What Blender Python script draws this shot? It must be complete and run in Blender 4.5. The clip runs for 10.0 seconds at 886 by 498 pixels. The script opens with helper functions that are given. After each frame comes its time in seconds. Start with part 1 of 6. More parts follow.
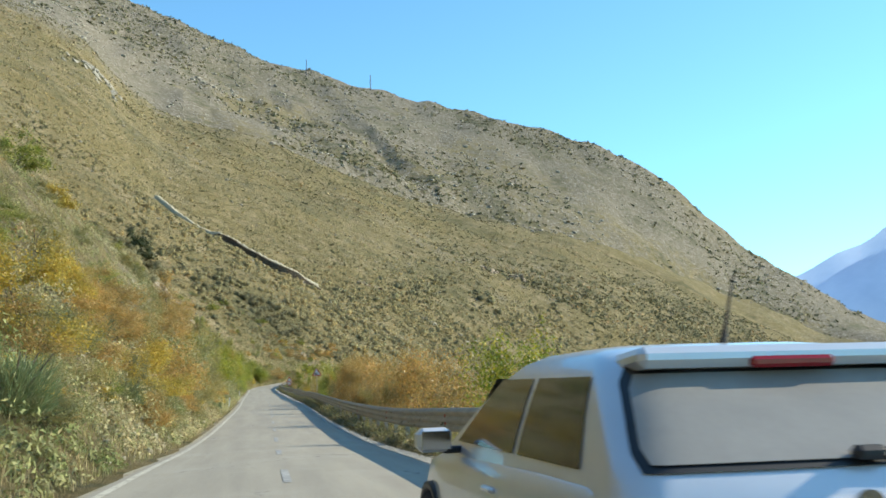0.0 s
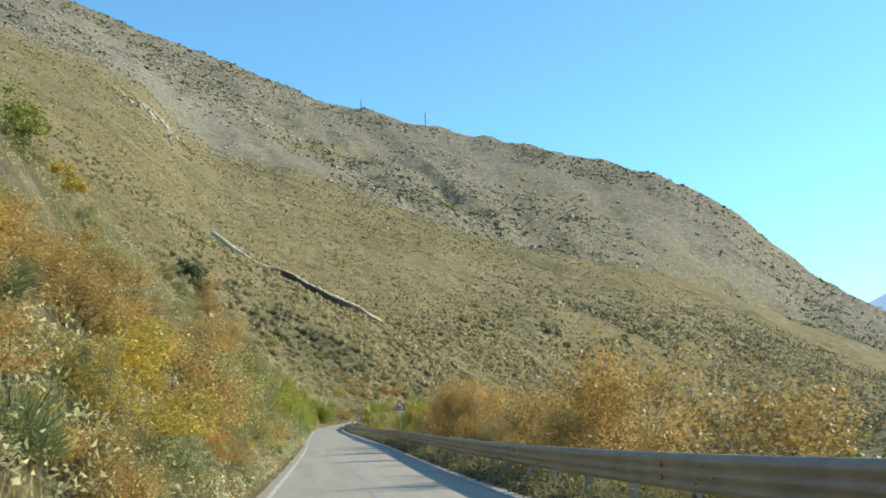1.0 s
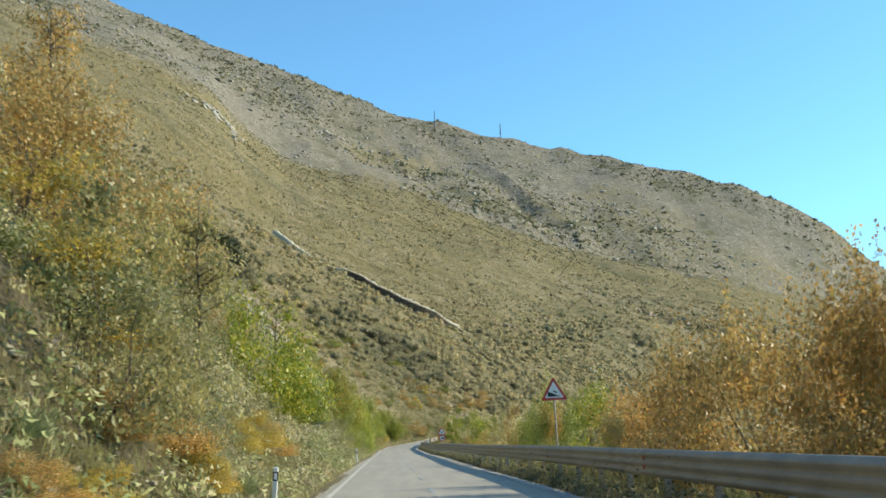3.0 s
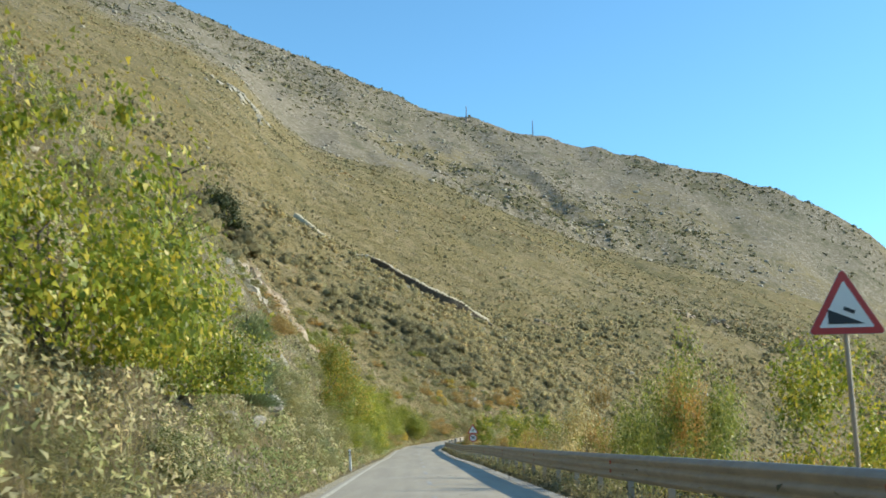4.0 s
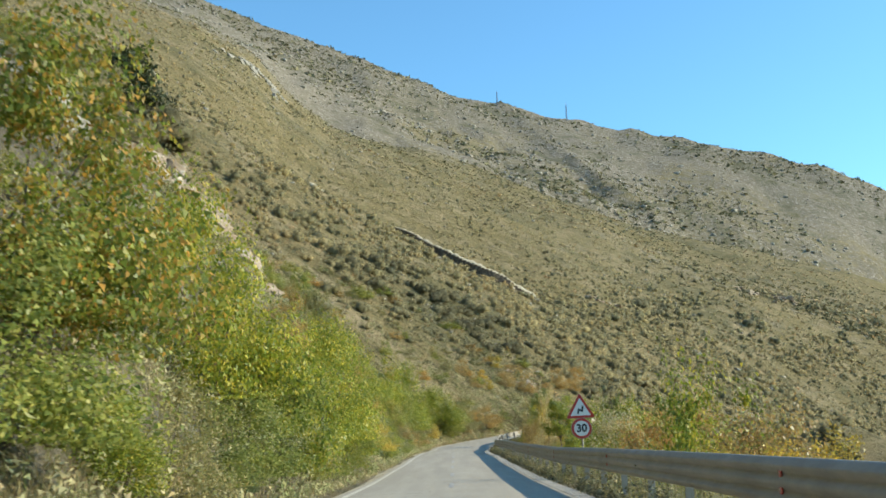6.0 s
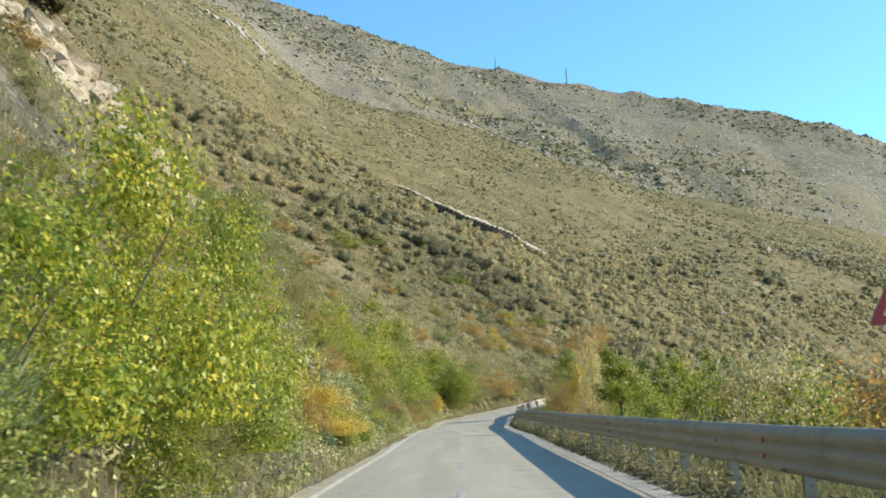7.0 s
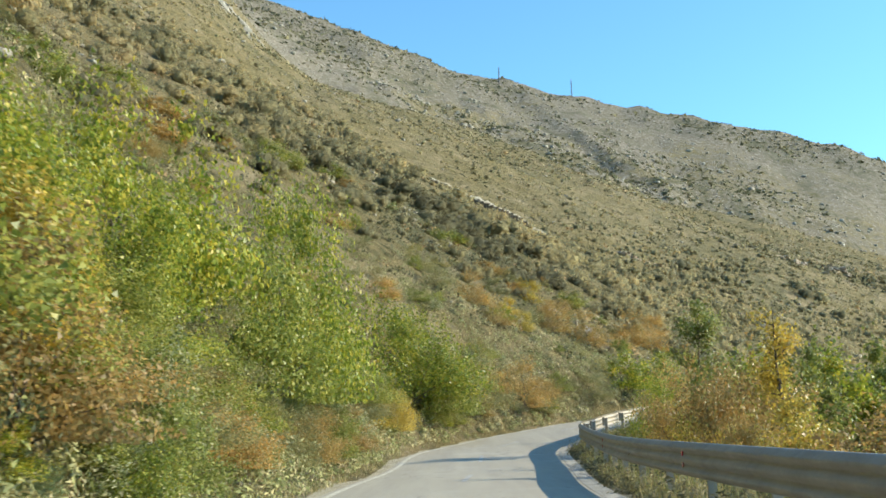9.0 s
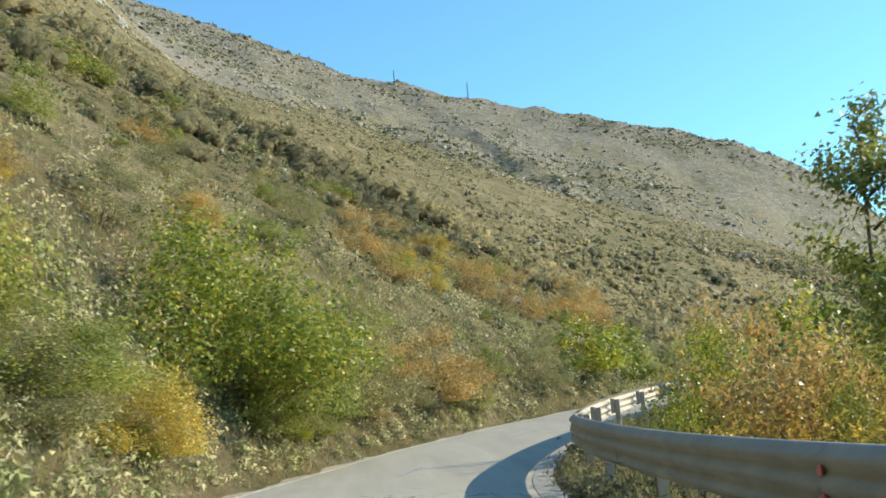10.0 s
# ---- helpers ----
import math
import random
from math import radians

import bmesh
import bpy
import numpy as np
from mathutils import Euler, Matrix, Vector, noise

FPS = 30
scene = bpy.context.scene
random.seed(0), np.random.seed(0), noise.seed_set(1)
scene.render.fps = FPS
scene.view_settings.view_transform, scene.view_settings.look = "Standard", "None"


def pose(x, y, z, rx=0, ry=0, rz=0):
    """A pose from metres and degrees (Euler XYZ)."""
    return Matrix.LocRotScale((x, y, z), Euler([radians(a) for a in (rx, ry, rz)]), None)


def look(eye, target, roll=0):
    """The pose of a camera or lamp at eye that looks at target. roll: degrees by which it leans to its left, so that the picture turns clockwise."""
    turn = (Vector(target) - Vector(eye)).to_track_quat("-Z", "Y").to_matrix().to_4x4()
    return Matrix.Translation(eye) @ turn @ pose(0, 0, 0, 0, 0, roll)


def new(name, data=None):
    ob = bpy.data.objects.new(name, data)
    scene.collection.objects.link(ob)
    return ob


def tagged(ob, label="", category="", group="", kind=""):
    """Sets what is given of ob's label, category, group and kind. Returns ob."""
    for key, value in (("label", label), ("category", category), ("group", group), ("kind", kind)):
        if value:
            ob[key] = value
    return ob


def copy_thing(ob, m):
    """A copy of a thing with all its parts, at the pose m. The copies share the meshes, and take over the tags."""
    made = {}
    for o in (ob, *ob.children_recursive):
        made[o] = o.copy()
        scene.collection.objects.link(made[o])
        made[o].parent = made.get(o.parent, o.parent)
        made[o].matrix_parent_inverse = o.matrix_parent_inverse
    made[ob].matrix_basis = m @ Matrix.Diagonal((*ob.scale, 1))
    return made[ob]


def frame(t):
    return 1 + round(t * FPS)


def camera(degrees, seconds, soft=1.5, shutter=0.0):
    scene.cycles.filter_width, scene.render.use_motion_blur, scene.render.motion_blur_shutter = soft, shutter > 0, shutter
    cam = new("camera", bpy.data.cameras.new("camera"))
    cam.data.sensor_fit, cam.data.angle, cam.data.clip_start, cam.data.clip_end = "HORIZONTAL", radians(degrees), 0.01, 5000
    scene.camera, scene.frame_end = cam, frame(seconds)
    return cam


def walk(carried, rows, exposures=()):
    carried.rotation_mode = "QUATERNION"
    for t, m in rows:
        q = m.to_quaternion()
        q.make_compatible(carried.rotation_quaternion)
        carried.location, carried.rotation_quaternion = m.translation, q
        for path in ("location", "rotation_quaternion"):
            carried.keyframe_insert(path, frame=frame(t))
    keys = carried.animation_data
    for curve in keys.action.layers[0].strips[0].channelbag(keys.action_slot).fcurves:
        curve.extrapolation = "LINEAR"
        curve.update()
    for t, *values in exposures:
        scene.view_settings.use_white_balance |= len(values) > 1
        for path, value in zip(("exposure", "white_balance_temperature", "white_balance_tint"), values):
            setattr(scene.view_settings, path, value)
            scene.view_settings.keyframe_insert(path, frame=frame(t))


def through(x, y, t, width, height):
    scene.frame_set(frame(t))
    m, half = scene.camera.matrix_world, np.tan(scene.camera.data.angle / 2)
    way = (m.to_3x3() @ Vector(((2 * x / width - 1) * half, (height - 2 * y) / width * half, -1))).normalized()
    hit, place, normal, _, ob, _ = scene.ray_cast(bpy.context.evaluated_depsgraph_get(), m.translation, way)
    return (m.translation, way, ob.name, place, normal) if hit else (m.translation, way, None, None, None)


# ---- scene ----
cam = camera(46.1, 10.0, soft=1.65, shutter=0.07)
PATH = [
    (0, (0.025, -0.051, 1.222), (0.3631, 1.9034, 1.4788), -1.51),
    (0.5, (-0.488, 9.677, 1.17), (-0.2089, 11.6347, 1.4694), -2.32),
    (1, (-0.663, 19.77, 1.016), (-0.4319, 21.7285, 1.3491), -2.59),
    (1.5, (-0.636, 30.047, 0.814), (-0.4251, 32.0033, 1.1721), -3.55),
    (2, (-0.531, 40.929, 0.737), (-0.3424, 42.8865, 1.1010), -3.58),
    (2.5, (-0.471, 51.636, 0.753), (-0.3185, 53.5967, 1.1171), -2.70),
    (3, (-0.334, 62.572, 0.822), (-0.2408, 64.5338, 1.1995), -1.96),
    (3.2, (-0.318, 66.999, 0.83), (-0.2466, 68.9606, 1.2134), -1.25),
    (4.3, (0.087, 91.592, 1.071), (0.1221, 93.5557, 1.4486), 0.10),
    (4.5, (0.148, 96.296, 1.099), (0.1792, 98.2586, 1.4825), 0.41),
    (5, (0.267, 108.452, 1.204), (0.2548, 110.4134, 1.5946), -0.64),
    (5.2, (0.282, 113.175, 1.231), (0.2637, 115.1366, 1.6205), -1.46),
    (6.3, (0.087, 138.209, 1.472), (0.0569, 140.1777, 1.8232), -1.63),
    (6.5, (0.064, 142.818, 1.498), (0.0247, 144.7902, 1.8278), -2.55),
    (7, (-0.069, 154.329, 1.576), (-0.1008, 156.3023, 1.9001), -3.10),
    (7.5, (-0.141, 165.22, 1.592), (-0.1825, 167.1898, 1.9355), -3.07),
    (8, (-0.232, 176.438, 1.726), (-0.2776, 178.4057, 2.0811), -2.77),
    (8.5, (-0.391, 187.381, 1.84), (-0.4410, 189.3458, 2.2102), -1.78),
    (9, (-0.448, 198.449, 2.029), (-0.4715, 200.4166, 2.3868), -1.25),
    (9.5, (-0.045, 209.032, 2.142), (-0.0035, 210.9977, 2.5083), -1.89),
    (10, (0.592, 219.88, 2.229), (0.7579, 221.8395, 2.5936), -4.23),
]
walk(cam, [(t, look(eye, target, roll)) for t, eye, target, roll in PATH], exposures=[(0.0, 0.60, 6950, 6), (5.0, 0.56, 6950, 6), (6.5, 0.64, 6950, 6), (7.0, 0.76, 6950, 6), (7.5, 0.68, 6950, 6), (8.5, 0.77, 6950, 6), (10.0, 0.78, 6950, 6)])

# ---- light ----
SUN_HEIGHT, SUN_BEARING = 27.5, 84.0   # degrees above the horizon; from +y towards +x
world = bpy.data.worlds.new("sky")
scene.world = world
world.use_nodes = True
sky = world.node_tree.nodes.new("ShaderNodeTexSky")
sky.sky_type, sky.sun_disc = "NISHITA", False
sky.sun_elevation, sky.sun_rotation = radians(SUN_HEIGHT), radians(SUN_BEARING)
sky.air_density, sky.dust_density, sky.ozone_density = 1.0, 0.1, 3.0
background = world.node_tree.nodes["Background"]
background.inputs["Strength"].default_value = 0.17
clear = world.node_tree.nodes.new("ShaderNodeMix")
clear.data_type, clear.blend_type = "RGBA", "MULTIPLY"
clear.inputs[0].default_value, clear.inputs[7].default_value = 1.0, (0.62, 0.98, 1.10, 1)
world.node_tree.links.new(sky.outputs["Color"], clear.inputs[6])
world.node_tree.links.new(clear.outputs[2], background.inputs["Color"])

lamp = bpy.data.lights.new("sun", "SUN")
lamp.energy, lamp.angle, lamp.color = 4.3, radians(0.53), (1.0, 0.92, 0.76)
sun = new("sun", lamp)
to_sun = Vector((math.cos(radians(SUN_HEIGHT)) * math.sin(radians(SUN_BEARING)), math.cos(radians(SUN_HEIGHT)) * math.cos(radians(SUN_BEARING)), math.sin(radians(SUN_HEIGHT))))
sun.matrix_world = look(to_sun * 60 + Vector((0, 100, 0)), (0, 100, 0))

# ---- materials ----
def material(name, rough=0.8, metal=0.0):
    m = bpy.data.materials.new(name)
    m.use_nodes = True
    b = m.node_tree.nodes["Principled BSDF"]
    b.inputs["Roughness"].default_value, b.inputs["Metallic"].default_value = rough, metal
    return m, m.node_tree, b


def add(tree, kind, **values):
    n = tree.nodes.new(kind)
    for key, value in values.items():
        n.inputs[key.replace("_", " ")].default_value = value
    return n


def ramp(tree, source, stops):
    n = tree.nodes.new("ShaderNodeValToRGB")
    while len(n.color_ramp.elements) < len(stops):
        n.color_ramp.elements.new(0.5)
    for e, (at, colour) in zip(n.color_ramp.elements, stops):
        e.position, e.color = at, (*colour, 1)
    tree.links.new(source, n.inputs["Fac"])
    return n.outputs["Color"]


def grey_ramp(tree, source, low, high):
    return ramp(tree, source, [(low, (0, 0, 0)), (high, (1, 1, 1))])


def mix(tree, factor, a, b, blend="MIX"):
    n = tree.nodes.new("ShaderNodeMix")
    n.data_type, n.blend_type = "RGBA", blend
    for socket, value in ((n.inputs[0], factor), (n.inputs[6], a), (n.inputs[7], b)):
        if isinstance(value, bpy.types.NodeSocket):
            tree.links.new(value, socket)
        elif isinstance(value, tuple):
            socket.default_value = (*value, 1)
        else:
            socket.default_value = value
    return n.outputs[2]


def noise_of(tree, scale, detail=6.0, rough=0.6, distort=0.0, vector=None):
    n = add(tree, "ShaderNodeTexNoise", Scale=scale, Detail=detail, Roughness=rough, Distortion=distort)
    if vector is None:
        vector = tree.nodes.new("ShaderNodeNewGeometry").outputs["Position"]
    tree.links.new(vector, n.inputs["Vector"])
    return n.outputs["Fac"]


def bump(tree, b, height, strength, distance):
    n = add(tree, "ShaderNodeBump", Strength=strength, Distance=distance)
    tree.links.new(height, n.inputs["Height"])
    tree.links.new(n.outputs["Normal"], b.inputs["Normal"])


def plain(name, colour, rough=0.6, metal=0.0, vary=0.15, size=6.0, relief=0.2):
    """A surface of one colour with stains and grain."""
    m, tree, b = material(name, rough, metal)
    where = tree.nodes.new("ShaderNodeTexCoord").outputs["Object"]
    big = noise_of(tree, size, 5, 0.6, 0.2, where)
    fine = noise_of(tree, size * 12, 4, 0.6, 0.0, where)
    dark = tuple(c * (1 - vary) for c in colour)
    light = tuple(min(1, c * (1 + vary)) for c in colour)
    c = ramp(tree, big, [(0.3, dark), (0.7, light)])
    c = mix(tree, 0.25, c, ramp(tree, fine, [(0.3, dark), (0.7, light)]))
    tree.links.new(c, b.inputs["Base Color"])
    if relief:
        bump(tree, b, fine, relief, 0.01)
    return m


def leaf_material(name, colours, through=0.45, rough=0.42):
    """Leaves that differ one by one, lit through from behind."""
    m, tree, b = material(name, rough)
    chance = tree.nodes.new("ShaderNodeNewGeometry").outputs["Random Per Island"]
    steps = [(i / max(1, len(colours) - 1), c) for i, c in enumerate(colours)]
    c = ramp(tree, chance, steps)
    info = tree.nodes.new("ShaderNodeObjectInfo")
    tone = ramp(tree, info.outputs["Random"], [(0.0, (0.8, 0.8, 0.8)), (0.5, (1.0, 1.0, 0.95)), (1.0, (1.15, 1.05, 0.9))])
    patch = grey_ramp(tree, noise_of(tree, 0.9, 2), 0.3, 0.7)
    c = mix(tree, 1.0, c, tone, "MULTIPLY")
    c = mix(tree, 1.0, c, mix(tree, patch, (0.62, 0.68, 0.7), (1.22, 1.16, 1.04)), "MULTIPLY")
    tree.links.new(c, b.inputs["Base Color"])
    b.inputs["Specular IOR Level"].default_value = 0.35
    t = tree.nodes.new("ShaderNodeBsdfTranslucent")
    tree.links.new(c, t.inputs["Color"])
    s = tree.nodes.new("ShaderNodeMixShader")
    s.inputs["Fac"].default_value = through
    tree.links.new(b.outputs["BSDF"], s.inputs[1])
    tree.links.new(t.outputs["BSDF"], s.inputs[2])
    tree.links.new(s.outputs["Shader"], tree.nodes["Material Output"].inputs["Surface"])
    return m


def ground_material():
    m, tree, b = material("hillside", 0.95)
    rocky = tree.nodes.new("ShaderNodeAttribute")
    rocky.attribute_name = "rocky"
    rocky = rocky.outputs["Fac"]
    broad = noise_of(tree, 0.012, 5, 0.6, 0.6)
    patch = noise_of(tree, 0.10, 8, 0.7, 0.4)
    clump = noise_of(tree, 0.45, 6, 0.72)
    grain = noise_of(tree, 3.0, 6, 0.7)
    soil = ramp(tree, grain, [(0.25, (0.16, 0.127, 0.07)), (0.5, (0.285, 0.228, 0.132)), (0.75, (0.41, 0.33, 0.20))])
    scrub = ramp(tree, clump, [(0.3, (0.098, 0.085, 0.038)), (0.55, (0.20, 0.158, 0.072)), (0.8, (0.30, 0.232, 0.115))])
    c = mix(tree, grey_ramp(tree, patch, 0.33, 0.53), soil, scrub)
    c = mix(tree, grey_ramp(tree, broad, 0.45, 0.65), c, mix(tree, 0.4, c, (0.21, 0.16, 0.06)))
    tuft = add(tree, "ShaderNodeTexVoronoi", Scale=0.75, Randomness=1.0)
    tree.links.new(tree.nodes.new("ShaderNodeNewGeometry").outputs["Position"], tuft.inputs["Vector"])
    spots = mix(tree, 1.0, ramp(tree, tuft.outputs["Distance"], [(0.22, (1, 1, 1)), (0.5, (0, 0, 0))]), grey_ramp(tree, patch, 0.34, 0.5), "MULTIPLY")
    c = mix(tree, spots, c, ramp(tree, clump, [(0.35, (0.06, 0.06, 0.026)), (0.65, (0.16, 0.14, 0.062))]))
    stone_grain = noise_of(tree, 0.2, 12, 0.82, 0.3)
    stone = ramp(tree, stone_grain, [(0.32, (0.075, 0.066, 0.045)), (0.45, (0.14, 0.122, 0.085)), (0.55, (0.215, 0.186, 0.138)), (0.70, (0.37, 0.325, 0.262))])
    v = tree.nodes.new("ShaderNodeMath")
    v.operation = "ADD"
    tree.links.new(rocky, v.inputs[0])
    scatter = noise_of(tree, 0.07, 10, 0.78, 0.6)
    tree.links.new(scatter, v.inputs[1])
    c = mix(tree, grey_ramp(tree, v.outputs[0], 0.72, 0.86), c, stone)
    fleck = mix(tree, 1.0, grey_ramp(tree, noise_of(tree, 0.3, 10, 0.84, 0.4), 0.54, 0.58), grey_ramp(tree, rocky, 0.1, 0.35), "MULTIPLY")
    c = mix(tree, fleck, c, (0.40, 0.358, 0.295))
    thicket = noise_of(tree, 0.016, 14, 0.80, 0.8)
    c = mix(tree, grey_ramp(tree, thicket, 0.53, 0.58), c, mix(tree, 0.6, c, (0.085, 0.085, 0.04)))
    tree.links.new(c, b.inputs["Base Color"])
    b.inputs["Specular IOR Level"].default_value = 0.15
    bump(tree, b, mix(tree, 0.5, clump, stone_grain), 0.9, 1.5)
    return m


def asphalt_material():
    m, tree, b = material("asphalt", 0.88)
    where = tree.nodes.new("ShaderNodeNewGeometry").outputs["Position"]
    stretch = add(tree, "ShaderNodeMapping")
    stretch.inputs["Scale"].default_value = (1.0, 0.06, 1.0)
    tree.links.new(where, stretch.inputs["Vector"])
    lanes = noise_of(tree, 1.6, 4, 0.6, 0.0, stretch.outputs["Vector"])
    stain = noise_of(tree, 0.35, 6, 0.65, 0.3)
    grain = noise_of(tree, 55.0, 3, 0.7)
    c = ramp(tree, grain, [(0.25, (0.315, 0.285, 0.225)), (0.75, (0.475, 0.43, 0.345))])
    c = mix(tree, grey_ramp(tree, lanes, 0.35, 0.7), mix(tree, 1.0, c, (0.82, 0.82, 0.83), "MULTIPLY"), c)
    c = mix(tree, grey_ramp(tree, stain, 0.5, 0.75), c, mix(tree, 0.45, c, (0.46, 0.43, 0.37)))
    crack = add(tree, "ShaderNodeTexVoronoi", Scale=0.55)
    crack.feature = "DISTANCE_TO_EDGE"
    wob = add(tree, "ShaderNodeVectorMath")
    tree.links.new(where, wob.inputs[0])
    n = add(tree, "ShaderNodeTexNoise", Scale=1.4, Detail=4.0)
    tree.links.new(where, n.inputs["Vector"])
    tree.links.new(n.outputs["Color"], wob.inputs[1])
    tree.links.new(wob.outputs["Vector"], crack.inputs["Vector"])
    lines = ramp(tree, crack.outputs["Distance"], [(0.0, (1, 1, 1)), (0.012, (0, 0, 0))])
    some = mix(tree, 1.0, lines, grey_ramp(tree, stain, 0.55, 0.6), "MULTIPLY")
    c = mix(tree, some, c, (0.07, 0.068, 0.065))
    tree.links.new(c, b.inputs["Base Color"])
    b.inputs["Specular IOR Level"].default_value = 0.3
    bump(tree, b, grain, 0.35, 0.006)
    return m


def worn_paint(name, colour, under, wear):
    m, tree, b = material(name, 0.75)
    where = noise_of(tree, 5.0, 6, 0.75)
    c = mix(tree, grey_ramp(tree, where, wear - 0.06, wear + 0.06), colour, under)
    tree.links.new(c, b.inputs["Base Color"])
    bump(tree, b, noise_of(tree, 60.0, 3), 0.3, 0.005)
    return m


def stone_material(name, colours, size=1.2):
    m, tree, b = material(name, 0.9)
    where = tree.nodes.new("ShaderNodeNewGeometry").outputs["Position"]
    a = noise_of(tree, size, 8, 0.7, 0.5, where)
    f = noise_of(tree, size * 9, 6, 0.7, 0.0, where)
    c = ramp(tree, a, [(0.3, colours[0]), (0.5, colours[1]), (0.72, colours[2])])
    c = mix(tree, grey_ramp(tree, f, 0.55, 0.75), c, tuple(v * 0.45 for v in colours[0]))
    tree.links.new(c, b.inputs["Base Color"])
    bump(tree, b, mix(tree, 0.5, a, f), 0.8, 0.15)
    return m


GROUND = ground_material()
ASPHALT = asphalt_material()
EDGE_PAINT = worn_paint("worn_edge_paint", (0.60, 0.57, 0.47), (0.36, 0.33, 0.26), 0.52)
DASH_PAINT = worn_paint("worn_centre_paint", (0.52, 0.51, 0.47), (0.30, 0.29, 0.27), 0.44)
GRAVEL = stone_material("gravel", ((0.26, 0.22, 0.14), (0.42, 0.37, 0.26), (0.55, 0.50, 0.38)), 3.0)
CONCRETE = stone_material("gutter_concrete", ((0.30, 0.28, 0.24), (0.42, 0.40, 0.35), (0.55, 0.53, 0.48)), 2.0)
LIMESTONE = stone_material("limestone", ((0.17, 0.15, 0.115), (0.34, 0.31, 0.25), (0.54, 0.50, 0.43)), 1.1)
GREY_ROCK = stone_material("grey_rock", ((0.09, 0.08, 0.062), (0.21, 0.19, 0.155), (0.40, 0.37, 0.32)), 1.6)
REDDISH = stone_material("ochre_limestone", ((0.20, 0.14, 0.09), (0.38, 0.29, 0.20), (0.58, 0.52, 0.43)), 0.9)
OLD_WALL = stone_material("weathered_wall_stone", ((0.07, 0.052, 0.038), (0.125, 0.098, 0.072), (0.20, 0.165, 0.125)), 0.7)
VERGE_SOIL = stone_material("verge_soil", ((0.12, 0.105, 0.065), (0.21, 0.185, 0.12), (0.33, 0.29, 0.20)), 2.5)
ZINC = plain("galvanised_steel", (0.37, 0.335, 0.28), 0.6, 0.25, 0.25, 1.6, 0.12)
SIGN_WHITE = plain("sign_white", (0.78, 0.78, 0.76), 0.4, 0.0, 0.05, 3.0, 0.0)
SIGN_RED = plain("sign_red", (0.50, 0.035, 0.03), 0.4, 0.0, 0.1, 3.0, 0.0)
SIGN_BLACK = plain("sign_black", (0.018, 0.018, 0.02), 0.45, 0.0, 0.1, 3.0, 0.0)
SIGN_BACK = plain("sign_grey_back", (0.36, 0.37, 0.38), 0.5, 0.4, 0.1, 3.0, 0.0)
REFLECT_RED = plain("red_reflector", (0.45, 0.03, 0.03), 0.25, 0.0, 0.15, 9.0, 0.0)
POST_WHITE = plain("post_white", (0.66, 0.65, 0.61), 0.6, 0.0, 0.12, 5.0, 0.1)
MAST_STEEL = plain("mast_steel", (0.16, 0.16, 0.17), 0.6, 0.5, 0.1, 0.3, 0.0)

# ---- the lie of the land ----
def smooth(a, b, v):
    t = np.clip((v - a) / (b - a), 0.0, 1.0)
    return t * t * (3 - 2 * t)


def value_noise(x, y, seed):
    """Smooth noise between -1 and 1 with cells one unit wide."""
    xi, yi = np.floor(x), np.floor(y)
    u, v = x - xi, y - yi
    u, v = u * u * (3 - 2 * u), v * v * (3 - 2 * v)

    def corner(i, j):
        h = np.sin((xi + i) * 127.1 + (yi + j) * 311.7 + seed * 74.7) * 43758.5453
        return 2 * (h - np.floor(h)) - 1
    low = corner(0, 0) * (1 - u) + corner(1, 0) * u
    high = corner(0, 1) * (1 - u) + corner(1, 1) * u
    return low * (1 - v) + high * v


def fractal(x, y, size, octaves, seed):
    total, weight = 0.0, 1.0
    for k in range(octaves):
        total = total + weight * value_noise(x / size + 13.7 * k, y / size - 7.1 * k, seed + k)
        size, weight = size * 0.5, weight * 0.5
    return total


# the road's middle: x, y, z of its surface
MIDDLE = [(0.3, -70, 0.1), (0.33, -35, 0.06), (0.33, 0, 0.0), (0.33, 10, -0.05), (0.34, 20, -0.2), (0.36, 30, -0.4), (0.4, 41, -0.48),
          (0.4, 52, -0.47), (0.42, 64, -0.4), (0.45, 78, -0.29), (0.4, 92, -0.15), (0.2, 112, 0.01), (0.0, 138, 0.25),
          (-0.12, 154, 0.35), (-0.2, 165, 0.38), (-0.28, 176, 0.5), (-0.35, 187, 0.62), (-0.42, 198, 0.8), (-0.55, 209, 0.9),
          (-0.48, 220, 1.02), (0.08, 229, 1.18), (0.46, 236, 1.5), (1.68, 242, 1.74), (3.98, 248, 2.17), (8.16, 255, 2.79),
          (14.43, 262.5, 3.5), (22.5, 267.5, 3.5), (32, 270, 3.1), (46, 271, 2.8)]
HALF = 2.65


def spline(points, step):
    pts = np.array(points, float)
    ends = np.vstack([2 * pts[0] - pts[1], pts, 2 * pts[-1] - pts[-2]])
    out = []
    for i in range(1, len(ends) - 2):
        a, b, c, d = ends[i - 1], ends[i], ends[i + 1], ends[i + 2]
        n = max(2, int(np.linalg.norm(c - b) / step))
        t = (np.arange(n) / n)[:, None]
        m0, m1 = (c - a) * 0.5, (d - b) * 0.5
        # tangents scaled to uneven spacing
        l0, l1, l2 = np.linalg.norm(b - a), np.linalg.norm(c - b), np.linalg.norm(d - c)
        m0, m1 = (c - a) * l1 / (l0 + l1), (d - b) * l1 / (l1 + l2)
        out.append((2 * t**3 - 3 * t**2 + 1) * b + (t**3 - 2 * t**2 + t) * m0 + (3 * t**2 - 2 * t**3) * c + (t**3 - t**2) * m1)
    out.append(ends[-2][None])
    return np.vstack(out)


